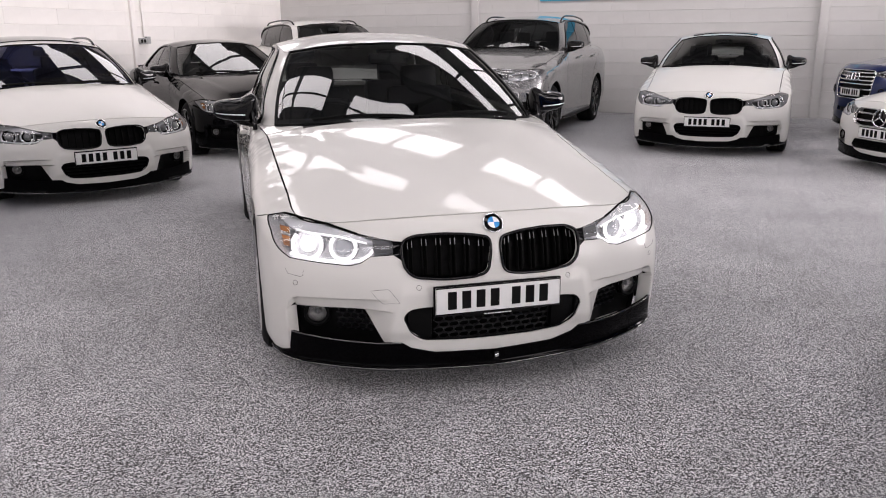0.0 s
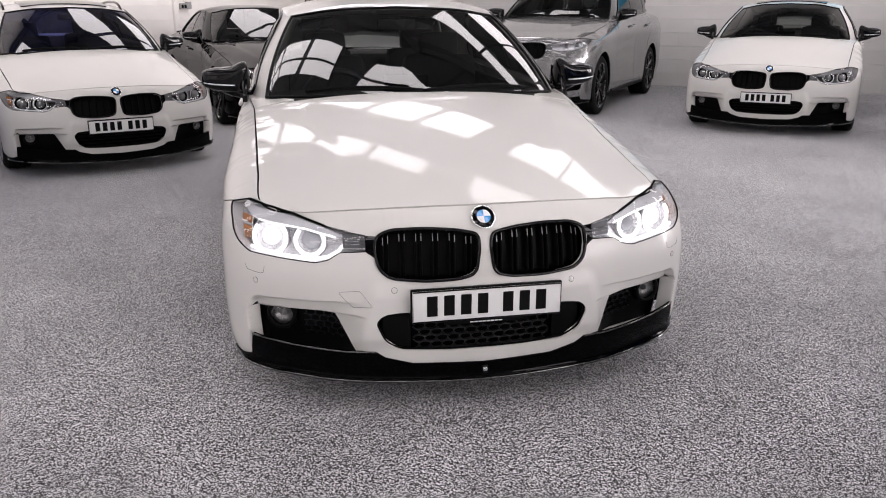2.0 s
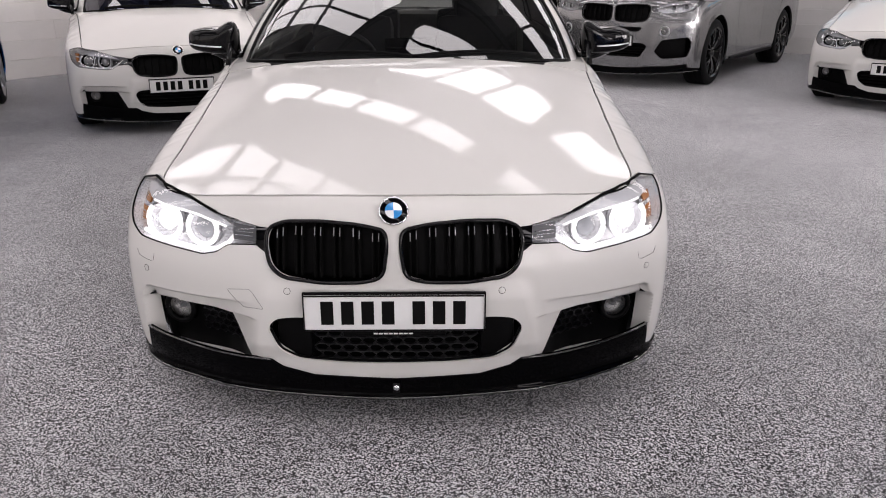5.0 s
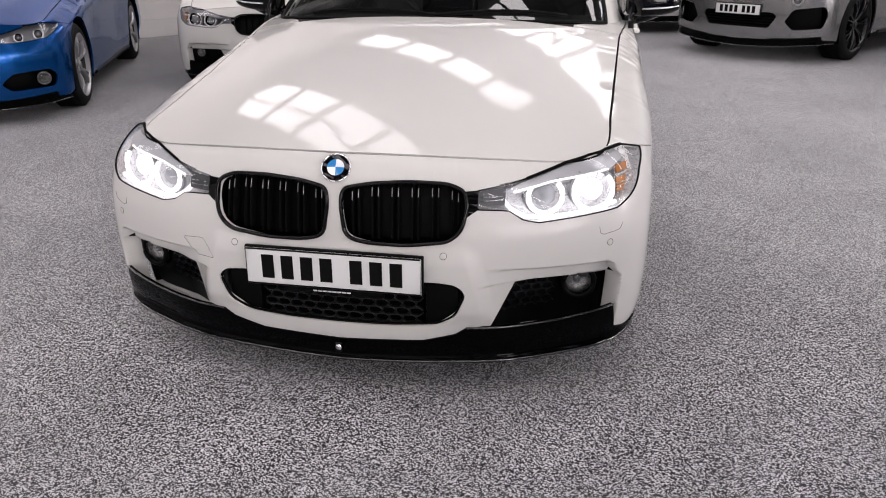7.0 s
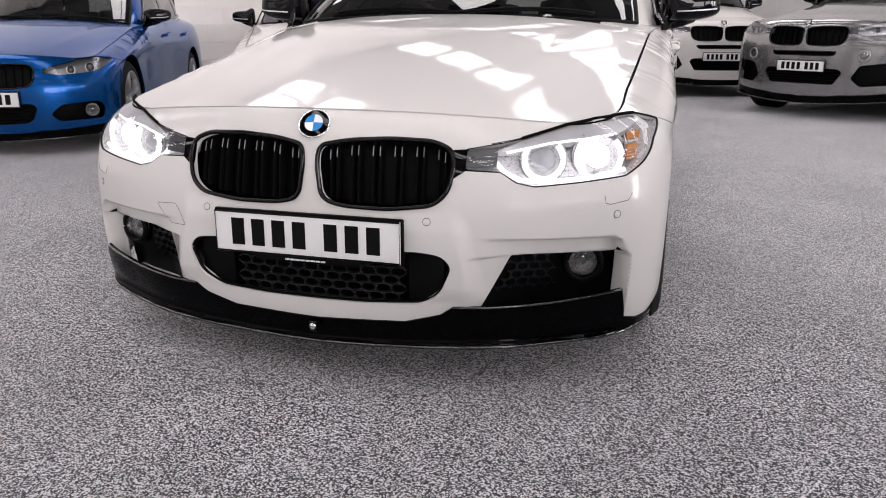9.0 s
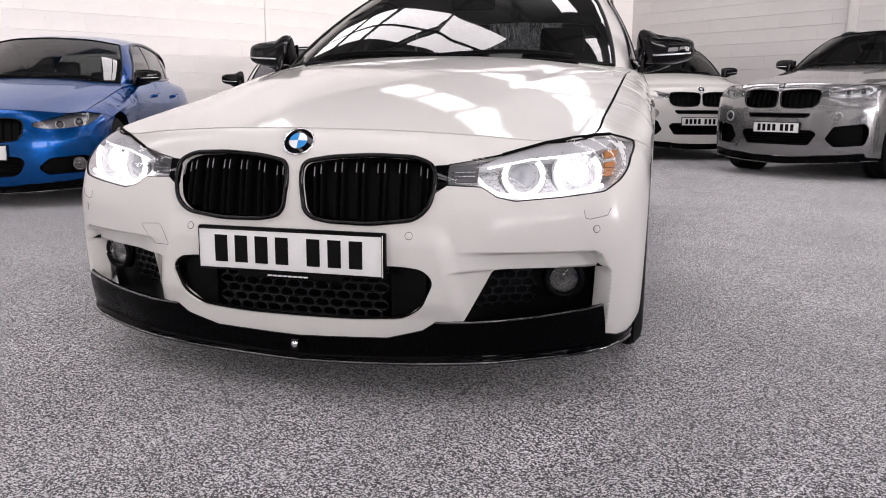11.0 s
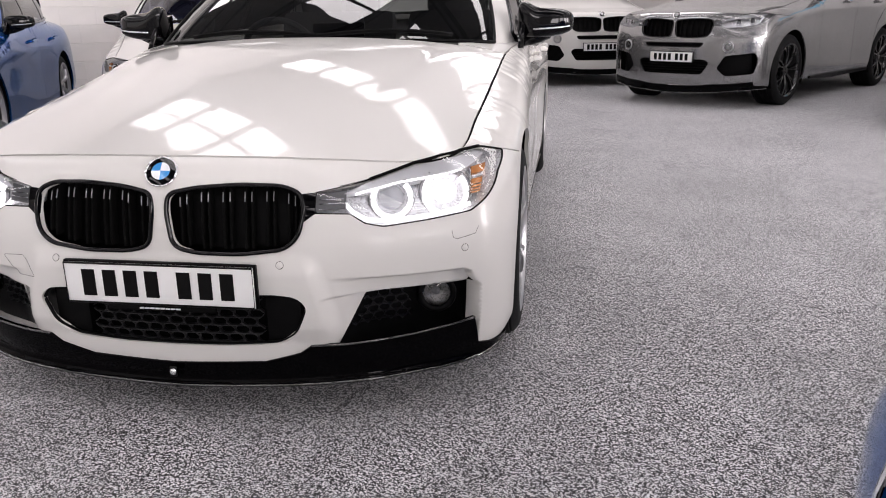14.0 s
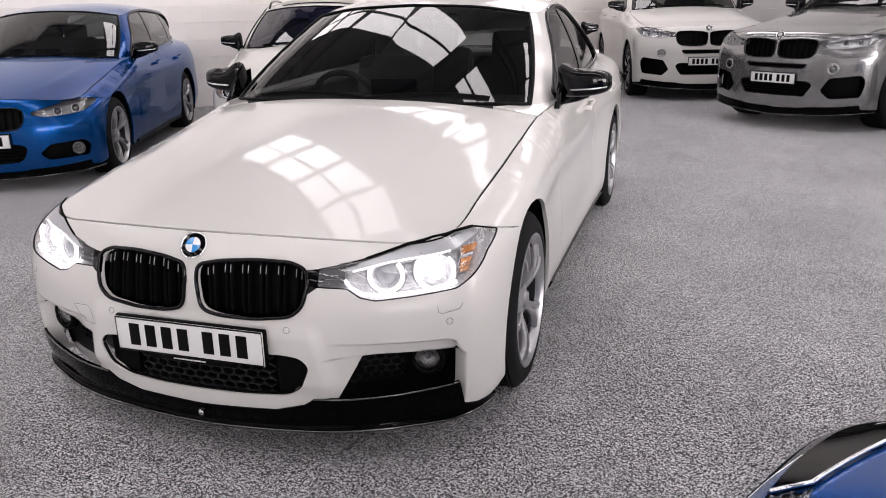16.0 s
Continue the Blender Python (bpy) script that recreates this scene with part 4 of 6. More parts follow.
            arm = F([(0.402, 0.636), (0.478, 0.644), (0.478, 0.600), (0.402, 0.596)]) * (sgn, 1)
            part("arm_trim", sheet(arm if sgn > 0 else arm[::-1], [], surf(-0.010), step * 0.7, 0.01), ARMGREY, lamp)
            for dz in (0.612, 0.622):
                ln = F([(0.412, dz), (0.47, dz + 0.002)]) * (sgn, 1)
                part("arm_strip", tube(surf(-0.006)(resample(ln, 0.02, False)), 0.0018, False, 5), CHROME, lamp)
        if sp.get("lamp_chrome"):
            for dz in (0.0, 0.012):
                ln = F([(0.355, 0.588 + dz), (0.573, 0.594 + dz), (0.677, 0.609 + dz), (0.79, 0.634 + dz), (0.835, 0.660 + dz)]) * (sgn, 1)
                part("lamp_strip", tube(surf(-0.009)(resample(ln, 0.02, False)), 0.0030, False, 6), CHROME, lamp, "bright strip along the lamp")
            ln = F([(0.345, 0.588), (0.349, 0.637), (0.53, 0.674), (0.634, 0.697), (0.70, 0.706), (0.79, 0.711)]) * (sgn, 1)
            part("lamp_edge", tube(surf(-0.003)(resample(ln, 0.02, False)), 0.0036, False, 6), CHROME, lamp, "bright edge of the lamp")
        if sp.get("amber", True):
            for i_, (z0, z1) in enumerate(((0.608, 0.613), (0.615, 0.620), (0.622, 0.627), (0.630, 0.643), (0.647, 0.652), (0.655, 0.672))):
                xo = 0.828 + 0.010 * i_ / 5
                am = F([(0.806, z0), (0.804, z1), (xo + 0.002, z1 + 0.002), (xo, z0 + 0.002)]) * (sgn, 1)
                part("indicator", sheet(am[::-1] if sgn > 0 else am, [], surf(-0.03), 0.02, 0.008), SATIN if i_ == 4 else AMBER, lamp)
        if sp["grille"] == "kidney" and sp["fascia"] == "m":
            jn = F([(0.368, 0.640), (0.402, 0.642), (0.402, 0.590), (0.370, 0.568)]) * (sgn, 1)
            part("lamp_joint", sheet(jn if sgn < 0 else jn[::-1], [], surf(0.001), 0.02, 0.01), GLOSS, car)
    # ---- bonnet
    e_f = resample(np.vstack([mirrored(hf)[:-1], hf]), 0.02, False)
    hs = np.array(skin.edge(4, 8))
    Ff = skin(e_f)
    Sr = skin(hs)
    r_c = Sr[-1]
    rx = np.linspace(-1, 1, 41)
    RE = np.column_stack([rx * r_c[0], 1.35 + (r_c[1] - 1.35) * np.abs(rx) ** 2.4, 0.986 + (r_c[2] - 0.986) * np.abs(rx) ** 2.4])

    def along(P, t):
        d = np.concatenate([[0], np.cumsum(np.linalg.norm(np.diff(P, axis=0), axis=1))])
        return np.column_stack([np.interp(t * d[-1], d, P[:, k]) for k in range(3)])

    def coons(a, b):
        f, r = along(Ff, a), along(RE, a)
        R2 = along(Sr, b)
        L2 = R2 * (-1, 1, 1)
        A, B = a[:, None], b[:, None]
        c00, c10, c01, c11 = Ff[0], Ff[-1], RE[0], RE[-1]
        return (1 - B) * f + B * r + (1 - A) * L2 + A * R2 - ((1 - A) * (1 - B) * c00 + A * (1 - B) * c10 + (1 - A) * B * c01 + A * B * c11)

    def terms(P):
        X, Y = (P[:, 0] / 0.78) ** 2, (P[:, 1] - 0.75) / 0.65
        return np.column_stack([X**i * Y**j for i in range(4) for j in range(4) if i + j < 6])

    ga, gb = (m_.ravel() for m_ in np.meshgrid(np.linspace(0.0, 1.0, 31), np.linspace(0.0, 1.0, 25)))
    G0 = coons(ga, gb)
    G0[:, 2] += 0.024 * np.sin(np.pi * gb) * (1 - (2 * np.abs(ga - 0.5)) ** 2.6)
    coef = np.linalg.lstsq(terms(G0), G0[:, 2], rcond=None)[0]
    rest = lambda P: P[:, 2] - terms(P) @ coef

    def bonnet(V):
        """A smooth crowned panel, drawn to its shut lines near its edges, with two raised feature lines."""
        a, b = np.clip(V[:, 0] / 1.5 + 0.5, 0, 1), np.clip(V[:, 1] / 1.1, 0, 1)
        P = coons(a, b)
        x = 2 * np.abs(a - 0.5)
        one, nil = np.ones_like(a), np.zeros_like(a)
        wf, wr, ws_ = 1 - smooth(b, 0, 0.10), smooth(b, 0.90, 1), smooth(x, 0.86, 1)
        fix = wf * rest(coons(a, nil)) + wr * rest(coons(a, one)) + ws_ * rest(coons(one, b))
        fix -= ws_ * (wf * rest(coons(one, nil)) + wr * rest(coons(one, one)))
        line = 0.46 + 0.30 * b
        ridge = 0.0060 * smooth(x, line - 0.07, line + 0.05) * (1 - smooth(x, 0.84, 1.0)) * smooth(b, 0.10, 0.5) * (1 - smooth(b, 0.85, 1.0))
        P[:, 2] = terms(P) @ coef + fix + ridge
        return warp(P)

    q = 0.0045
    bo = [(-0.75 + q, q * 0.6), (0.75 - q, q * 0.6), (0.75 - q, 1.1 - q), (-0.75 + q, 1.1 - q)]
    part("bonnet", sheet(np.array(bo), [], bonnet, step * 0.8, 0.014, 1.0, 0.035), color, car)
    if sp.get("lamp_top"):
        # lamps and grille wrap over the leading edge of the bonnet
        lifted = lambda out: (lambda V: bonnet(np.asarray(V, float)) + (0, 0, 0.006 + out))
        for sgn in (-1, 1):
            cov = np.array([(0.747, 0.002), (0.40, 0.002), (0.43, 0.050), (0.55, 0.085), (0.68, 0.118), (0.747, 0.150)]) * (sgn, 1)
            top = part("lamp_top", sheet(cov if sgn < 0 else cov[::-1], [], lifted(0.0), step, 0.006, 1.0, 0.01), GLOSS, car, "gloss black upper face of the headlight")
            part("lamp_top_edge", tube(lifted(0.002)(resample(cov[1:], 0.03, False)), 0.0042, False, 6), CHROME, top, "bright edge of the lamp")
        strip = np.array([(-0.385, 0.002), (0.385, 0.002), (0.40, 0.055), (-0.40, 0.055)])
        crown = part("grille_top", sheet(strip, [], lifted(0.0), step, 0.006, 1.0, 0.01), GLOSS, car, "black upper lip of the grille")
        part("grille_top_mesh", comb(strip, lifted, 0.004, 0.004, 0.024, 0.0135, 0.0036), CHROME, crown, "bright honeycomb along the lip")
        part("grille_top_edge", tube(lifted(0.002)(resample(strip[[2, 3]], 0.03, False)), 0.0045, False, 6), CHROME, crown)
    gap = warp(np.vstack([Sr[::-1] * (-1, 1, 1), skin(e_f)[1:-1], Sr]) + (0, 0, -0.006))
    part("bonnet_seal", tube(gap, 0.0030, False, 6), SEAM, car)
    # ---- wings, doors, rear quarters
    belt = [(y, z) for x, y, z in EDGE[8:17]]
    bl = skin.flank(belt)
    bz = lambda y: float(np.interp(y, [p[0] for p in belt], [p[1] for p in belt]))
    fl = lambda y, z: (skin.at_y(y, z), z)
    k = len(af) // 2
    hsl = skin.edge(4, 8)
    back = [p for p in af[::-1] if True]
    wing = [tuple(hl[i] + (0.0, 0.004)) for i in (6, 5, 4)] + [(s, z - 0.0015) for s, z in hsl] + [fl(1.5, bz(1.5)), fl(1.50, 0.75), fl(1.515, 0.45), fl(1.50, 0.19), (af[-1][0], 0.178)]
    wing += [tuple(p) for p in af[::-1] if p[1] > 0.1785 and p[0] > seam[0][0] - 0.002] + [(seam[0][0], 0.6685), (tip[0] + 0.03, 0.6925)]
    sides = []
    ddx = 0.0045
    door1 = [fl(1.5 + ddx, bz(1.5)), fl(1.5 + ddx, 0.75), fl(1.515 + ddx, 0.45), fl(1.50 + ddx, 0.20), fl(2.60, 0.20), fl(2.615, 0.45), fl(2.62, 0.7), fl(2.62, bz(2.62))] + [fl(y, bz(y)) for y in (2.3, 2.0, 1.75)]
    door2 = [fl(2.62 + ddx, bz(2.62)), fl(2.62 + ddx, 0.7), fl(2.615 + ddx, 0.45), fl(2.60 + ddx, 0.20), fl(3.17, 0.20), fl(3.21, 0.42), fl(3.30, 0.60), fl(3.46, 0.72), fl(3.52, 0.86), fl(3.50, bz(3.5))] + [fl(y, bz(y)) for y in (3.2, 2.9)]
    quarter = [fl(3.50 + ddx, bz(3.5)), fl(3.52 + ddx, 0.86), fl(3.46 + ddx, 0.715), fl(3.30 + ddx, 0.59), fl(3.21 + ddx, 0.42)]
    quarter += [fl(3.17 + ddx, 0.20)] + [tuple(p) for p in ar if p[1] > 0.205 and p[0] > skin.at_y(3.20, 0.3)] + [(ar[-1][0], 0.2), (skin.end - 0.75, 0.20), (skin.end - 0.001, 0.22)] + skin.edge(14, 18)[::-1]
    sill = [fl(1.36, 0.17), fl(1.36, 0.197), fl(3.0, 0.197), fl(3.19, 0.197), fl(3.19, 0.165), fl(2.2, 0.15)]
    names = (("wing", wing), ("front_door", door1), ("rear_door", door2), ("rear_quarter", quarter))
    for sgn in (-1, 1):
        for nm, ol in names:
            o = np.array(ol) if sgn > 0 else mirrored(ol)
            panel = part(nm, sheet(o, [], plain, step, 0.014), color, car)
            if nm == "front_door" or nm == "rear_door":
                hy = 2.40 if nm == "front_door" else 3.32
                hp = skin.flank([(hy - 0.11, 0.842), (hy - 0.05, 0.846), (hy + 0.05, 0.850), (hy + 0.11, 0.852)]) * (sgn, 1)
                part("door_handle", tube(surf(0.028)(resample(hp, 0.02, False)), 0.012, False, 8), color, panel)
                for e_ in (hp[0], hp[-1]):
                    p, n, u, v = basis(e_)
                    part("handle_base", block(0.035, 0.035, 0.026, tuple(p + n * 0.014), 0.008), color, panel)
        o = np.array(sill) if sgn > 0 else mirrored(sill)
        part("side_skirt", sheet(o, [], surf(0.012), step, 0.02), GLOSS if sp["fascia"] == "m" else PLAST, car)
        # wheel wells
        for yc in (a0, a1):
            V, Q = [], []
            for i, w in enumerate(np.linspace(-25, 205, 20)):
                for xx in (0.50 * xs, 0.885 * xs):
                    V.append((sgn * xx, yc + (sp["arch"] + 0.012) * math.cos(radians(w)), sp["tyre"] + 0.012 + (sp["arch"] + 0.012) * math.sin(radians(w))))
            for i in range(19):
                Q.append((2 * i, 2 * i + 1, 2 * i + 3, 2 * i + 2))
            Q.append(tuple(2 * i for i in range(20)))
            part("wheel_well", mesh_of("well", V, Q), SEAM, car)
    # ---- greenhouse
    tops = sp.get("topring", TOPRING[sp["kind"]])
    low = sp.get("lowring", LOWRING)
    BL, TL = catmull(low, 10), catmull(tops, 10)
    ds = np.concatenate([[0], np.cumsum(np.linalg.norm(np.diff(BL, axis=0), axis=1))])
    key = ds[::10]

    def green(V, out=0.0):
        V = np.asarray(V, float)
        gsn, s, v = np.sign(V[:, 0]) + (V[:, 0] == 0), np.abs(V[:, 0]), V[:, 1] / 0.5
        b = np.column_stack([np.interp(s, ds, BL[:, i]) for i in range(3)])
        t = np.column_stack([np.interp(s, ds, TL[:, i]) for i in range(3)])
        e = 0.02
        tg = np.column_stack([np.interp(s + e, ds, BL[:, i]) - np.interp(np.maximum(s - e, 0), ds, BL[:, i]) for i in range(2)])
        n = np.column_stack([tg[:, 1], -tg[:, 0]])
        n /= np.linalg.norm(n, axis=1)[:, None] + 1e-9
        n[s < e, 0] = 0
        P = b + (t - b) * v[:, None]
        P[:, :2] += n * ((0.028 * 4 * v * (1 - v)) + out)[:, None] if np.ndim(out) == 0 else 0
        P[:, 0] *= gsn
        return P

    house = lambda out=0.0: (lambda V: warp(green(V, out)))
    sA = sp.get("sA", (key[2] + key[3]) * 0.5 + 0.02)
    sC = sp.get("sC", key[10] - 0.02)
    ws = [(-sA, 0.0), (sA, 0.0), (sA - 0.01, 0.5), (-sA + 0.01, 0.5)]
    screen = part("windscreen", sheet(np.array(ws), [], house(), 0.05, 0.005, 1.0, 0.03), sp.get("screen", SCREEN), car, "raked windscreen reflecting the rooflights")
    screen.visible_shadow = False
    part("windscreen_seal", tube(house(0.002)(resample(np.array(ws), 0.05)), 0.008, True, 6), PLAST, screen)
    rw = [(sC + 0.01, 0.02), (2 * ds[-1] - sC - 0.01, 0.02), (2 * ds[-1] - sC - 0.01, 0.5), (sC + 0.01, 0.5)]

    def greenback(V, out=0.0):
        V = np.asarray(V, float).copy()
        flip = V[:, 0] > ds[-1]
        V[flip, 0] = 2 * ds[-1] - V[flip, 0]
        P = green(V, out)
        P[flip, 0] *= -1
        return warp(P)

    rear = part("rear_window", sheet(np.array(rw), [], greenback, 0.06, 0.005), PRIVACY if sp["privacy"] else SIDEG, car)
    rear.visible_shadow = False
    kinds = {"saloon": (key[4] - 0.10, 3.62), "estate": (key[4] - 0.10, 3.98), "coupe": (key[4] - 0.10, 3.45)}
    d0 = sp.get("dlo0", kinds[sp["kind"]][0])
    yend = sp.get("dlo1", kinds[sp["kind"]][1])
    d1 = float(np.interp(yend, BL[:, 1], ds))
    dlo = [(d0 + 0.02, 0.035), (d1 - 0.06, 0.055), (d1, 0.12), (d1 - 0.14, 0.38), (d1 - 0.30, 0.458), (d0 + 0.85, 0.484), (d0 + 0.30, 0.480), (d0 + 0.13, 0.42)]
    dlo = rounded(dlo, [0.02, 0.05, 0.08, 0.14, 0.14, 0.2, 0.1, 0.1])
    for sgn in (-1, 1):
        o = np.array([(sA + 0.006, -0.01), (sC - 0.004, -0.01), (sC - 0.004, 0.5), (sA + 0.0, 0.5)])
        h = dlo
        if sgn < 0:
            o, h = mirrored(o), mirrored(dlo)
        frame_ = part("roof_side", sheet(o, [h], house(), step, 0.014), color, car)
        win = part("side_window", sheet(h, [], house(-0.010), 0.06, 0.004), PRIVACY if sp["privacy"] else SIDEG, car)
        win.visible_shadow = False
        part("window_trim", tube(house(0.0)(resample(h, 0.03)), 0.013, True, 6), GLOSS, win)
        for yb, wd in ((2.60, 0.05), (3.46, 0.022))[: 2 if sp["kind"] != "coupe" else 1]:
            s_b = float(np.interp(yb, BL[:, 1], ds))
            pil = np.array([(s_b - wd, 0.035), (s_b + wd, 0.035), (s_b + wd * 0.6 - 0.05, 0.46), (s_b - wd * 1.2 - 0.05, 0.46)])
            part("window_pillar", sheet(pil if sgn > 0 else mirrored(pil), [], house(-0.006), 0.05, 0.006), GLOSS, win)
    # roof
    rt = np.vstack([TL, (TL * (-1, 1, 1))[-2:0:-1]])
    zc_y = TL[0, 1], TL[-1, 1]

    def roofmap(V):
        x, y = V[:, 0], V[:, 1]
        xe = np.interp(y, TL[:, 1], TL[:, 0]) + 1e-3
        ze = np.interp(y, TL[:, 1], TL[:, 2])
        m = np.clip((y - zc_y[0]) / (zc_y[1] - zc_y[0]), 0, 1)
        zc = TL[0, 2] + (TL[-1, 2] - TL[0, 2]) * m + 0.088 * np.sin(np.pi * m) ** 0.8 * (1.0 if sp["kind"] != "suv" else 0.8)
        r = np.clip(np.abs(x) / np.maximum(xe, 0.05), 0, 1)
        return warp(np.column_stack([x, y, zc + (np.minimum(ze, zc) - zc) * r**2.6 + 0.001]))

    shrink = lambda P, d: np.column_stack([P[:, 0] * (1 - d), (P[:, 1] - P[:, 1].mean()) * (1 - d * 0.4) + P[:, 1].mean()])
    part("roof", sheet(shrink(rt[:, :2], 0.0), [], roofmap, step * 1.3, 0.01, 1.0, 0.02), color, car)
    if sp["sunroof"]:
        sr = rounded([(-0.42, 2.3), (0.42, 2.3), (0.42, 3.0), (-0.42, 3.0)], 0.06)
        part("sunroof", sheet(sr, [], lambda V: roofmap(V) + (0, 0, 0.012), 0.06, 0.02), GLOSS, car, "raised black glass sunroof")
    if sp["rails"]:
        for sgn in (-1, 1):
            rl = [(sgn * 0.575, y, float(np.interp(y, TL[:, 1], TL[:, 2])) + h) for y, h in ((2.40, 0.012), (2.50, 0.045), (2.7, 0.055), (3.2, 0.055), (3.7, 0.050), (3.85, 0.02))]
            part("roof_rail", tube(warp(catmull(rl, 8)), 0.014, False, 8), GLOSS, car)
    part("roof_aerial", block(0.05, 0.13, 0.05, tuple(warp(np.array([(0, zc_y[1] - 0.22, TL[-1, 2] + 0.022)]))[0]), 0.02), color if sp["fine"] else BLACKP, car)
    # boot deck
    if sp["kind"] in ("saloon", "coupe"):
        dk = [(-0.60, 3.99), (0.60, 3.99), (0.70, 4.28), (0.55, 4.45), (-0.55, 4.45), (-0.70, 4.28)]
        part("boot_lid", sheet(np.array(dk), [], lambda V: warp(np.column_stack([V[:, 0], V[:, 1], 1.055 - 0.02 * np.abs(V[:, 0] / 0.7) ** 2.5 - 0.05 * np.clip(V[:, 1] - 4.1, 0, 1)])), 0.08, 0.03), color, car)
    # painted corners between bonnet, windscreen and doors
    for sgn in (-1, 1):
        cw_ = np.array([(0.60, 1.405), (0.70, 1.412), (0.787, 1.428), (0.806, 1.58), (0.823, 1.80), (0.806, 1.80), (0.752, 1.60), (0.66, 1.485)]) * (sgn, 1)
        part("cowl_corner", sheet(cw_ if sgn > 0 else cw_[::-1], [], lambda V: warp(np.column_stack([V[:, 0], V[:, 1], 0.918 + 0.022 * np.clip((V[:, 1] - 1.42) / 0.16, -0.2, 1) + 0.012 * np.clip((V[:, 1] - 1.58) / 0.22, 0, 1) + 0.22 * (0.79 - np.abs(V[:, 0]))])), 0.03, 0.01), color, car)
    # scuttle, wipers
    sc = np.array([(x, 1.29 + 0.09 * (abs(x) / 0.8) ** 2.2) for x in np.linspace(-0.70, 0.70, 21)] + [(x, 1.40 + 0.11 * (abs(x) / 0.8) ** 2) for x in np.linspace(0.70, -0.70, 21)])
    part("scuttle", sheet(sc, [], lambda V: warp(np.column_stack([V[:, 0], V[:, 1], 0.950 - 0.055 * np.abs(V[:, 0] / 0.8) ** 2])), 0.06, 0.01), PLAST, car)
    for x0, x1 in ((-0.55, 0.02), (0.02, 0.58)):
        wl = np.array([(x0 + (x1 - x0) * f, 0.030 + 0.018 * math.sin(f * 3.0)) for f in np.linspace(0, 1, 12)])
        w = part("wiper", tube(house(0.016)(wl), 0.007, False, 5), PLAST, car)
        part("wiper_blade", tube(house(0.006)(wl - (0, 0.008)), 0.005, False, 4), RUBBER, w)
    # ---- mirrors
    for sgn in (-1, 1):
        bm = bmesh.new()
        bmesh.ops.create_icosphere(bm, subdivisions=4, radius=1.0)
        for v in bm.verts:
            x, y, z = v.co
            pw = lambda c, e: math.copysign(abs(c) ** e, c)
            x, y, z = pw(x, 0.55), pw(y, 0.7), pw(z, 0.50)
            tap = 1 - 0.22 * max(0, x)
            yy = y * (0.085 if y < 0 else 0.028)
            zz = z * (0.066 if z > 0 else 0.060) * tap + 0.006 * x
            if sp["fascia"] == "m" and x < -0.25 and z > 0.0:
                zz += 0.085 * (-x - 0.25) * z
                yy -= 0.050 * (-x - 0.25) * z
            v.co = (sgn * (0.935 + 0.122 * x), 1.775 + yy + 0.03 * (x * 0.5 + 0.5), 1.022 + zz)
        shaded(bm, 60)
        bmesh.ops.recalc_face_normals(bm, faces=bm.faces)
        me = bpy.data.meshes.new("mirror")
        bm.to_mesh(me)
        bm.free()
        co = warp([tuple(v.co) for v in me.vertices])
        for v, c in zip(me.vertices, co):
            v.co = c
        mir = part("door_mirror", me, GLOSS if sp.get("black_mirrors", True) else color, car, "gloss black door mirror" if sp.get("black_mirrors", True) else "")
        part("mirror_foot", tube(warp([(sgn * x, y, z) for x, y, z in ((0.79, 1.79, 0.945), (0.84, 1.775, 0.948), (0.90, 1.775, 0.962), (0.95, 1.79, 0.980))]), 0.024, False, 8), GLOSS, mir)
        part("mirror_indicator", tube(warp([(sgn * x, y, z) for x, y, z in ((0.885, 1.697, 1.001), (0.94, 1.697, 1.003), (0.99, 1.710, 1.006), (1.040, 1.740, 1.012))]), 0.0038, False, 6), SATIN, mir)
        part("mirror_glass", block(0.15, 0.004, 0.10, tuple(warp([(sgn * 0.915, 1.818, 1.020)])[0]), 0.0), CHROME, mir)
        sail = warp([(sgn * x, y, z) for x in (0.826, 0.850) for y, z in ((1.610, 0.926), (1.665, 0.990), (1.745, 1.062), (1.835, 1.075), (1.835, 0.945))])
        part("mirror_sail", mesh_of("sail", sail, [(0, 1, 2, 3, 4), (9, 8, 7, 6, 5)] + [(i, (i + 1) % 5, 5 + (i + 1) % 5, 5 + i) for i in range(5)]), GLOSS, mir)
    # ---- plate and badge
    pz = float(sp["plate_z"])
    py = float(spot((0.0, invz(pz)))[1]) - 0.022 if sp["fine"] else float(spot((0.0, invz(pz)))[1]) - 0.016
    px = sp.get("plate_x", 0.0)
    holder = part("plate_holder", block(0.530, 0.014, 0.119, (px, py + 0.012, pz), 0.004), PLAST, car)
    plate = part("number_plate", block(0.520, 0.005, 0.111, (px, py, pz), 0.002), PLATE, holder, "white plate with plain black bars")
    fr = [(px + sx_ * 0.2585, py - 0.004, pz + sz_ * 0.054) for sx_, sz_ in ((-1, -1), (1, -1), (1, 1), (-1, 1))]
    part("plate_border", tube(fr, 0.0028, True, 4), PLAST, plate)
    xx = -0.218
    for i in range(7):
        if i == 4:
            xx += 0.030
        part("bar", block(0.036, 0.002, 0.072, (px + xx + 0.025, py - 0.0035, pz + 0.001), 0.0), INK, plate)
        xx += 0.0585
    if sp["fine"]:
        part("plate_strip", block(0.30, 0.010, 0.016, (px, py + 0.006, pz - 0.066), 0.003), PLAST, holder)
        for i in range(8):
            part("caption_bar", block(0.012, 0.002, 0.004, (px - 0.055 + i * 0.0145, py + 0.0, pz - 0.066)), PLATE, holder)
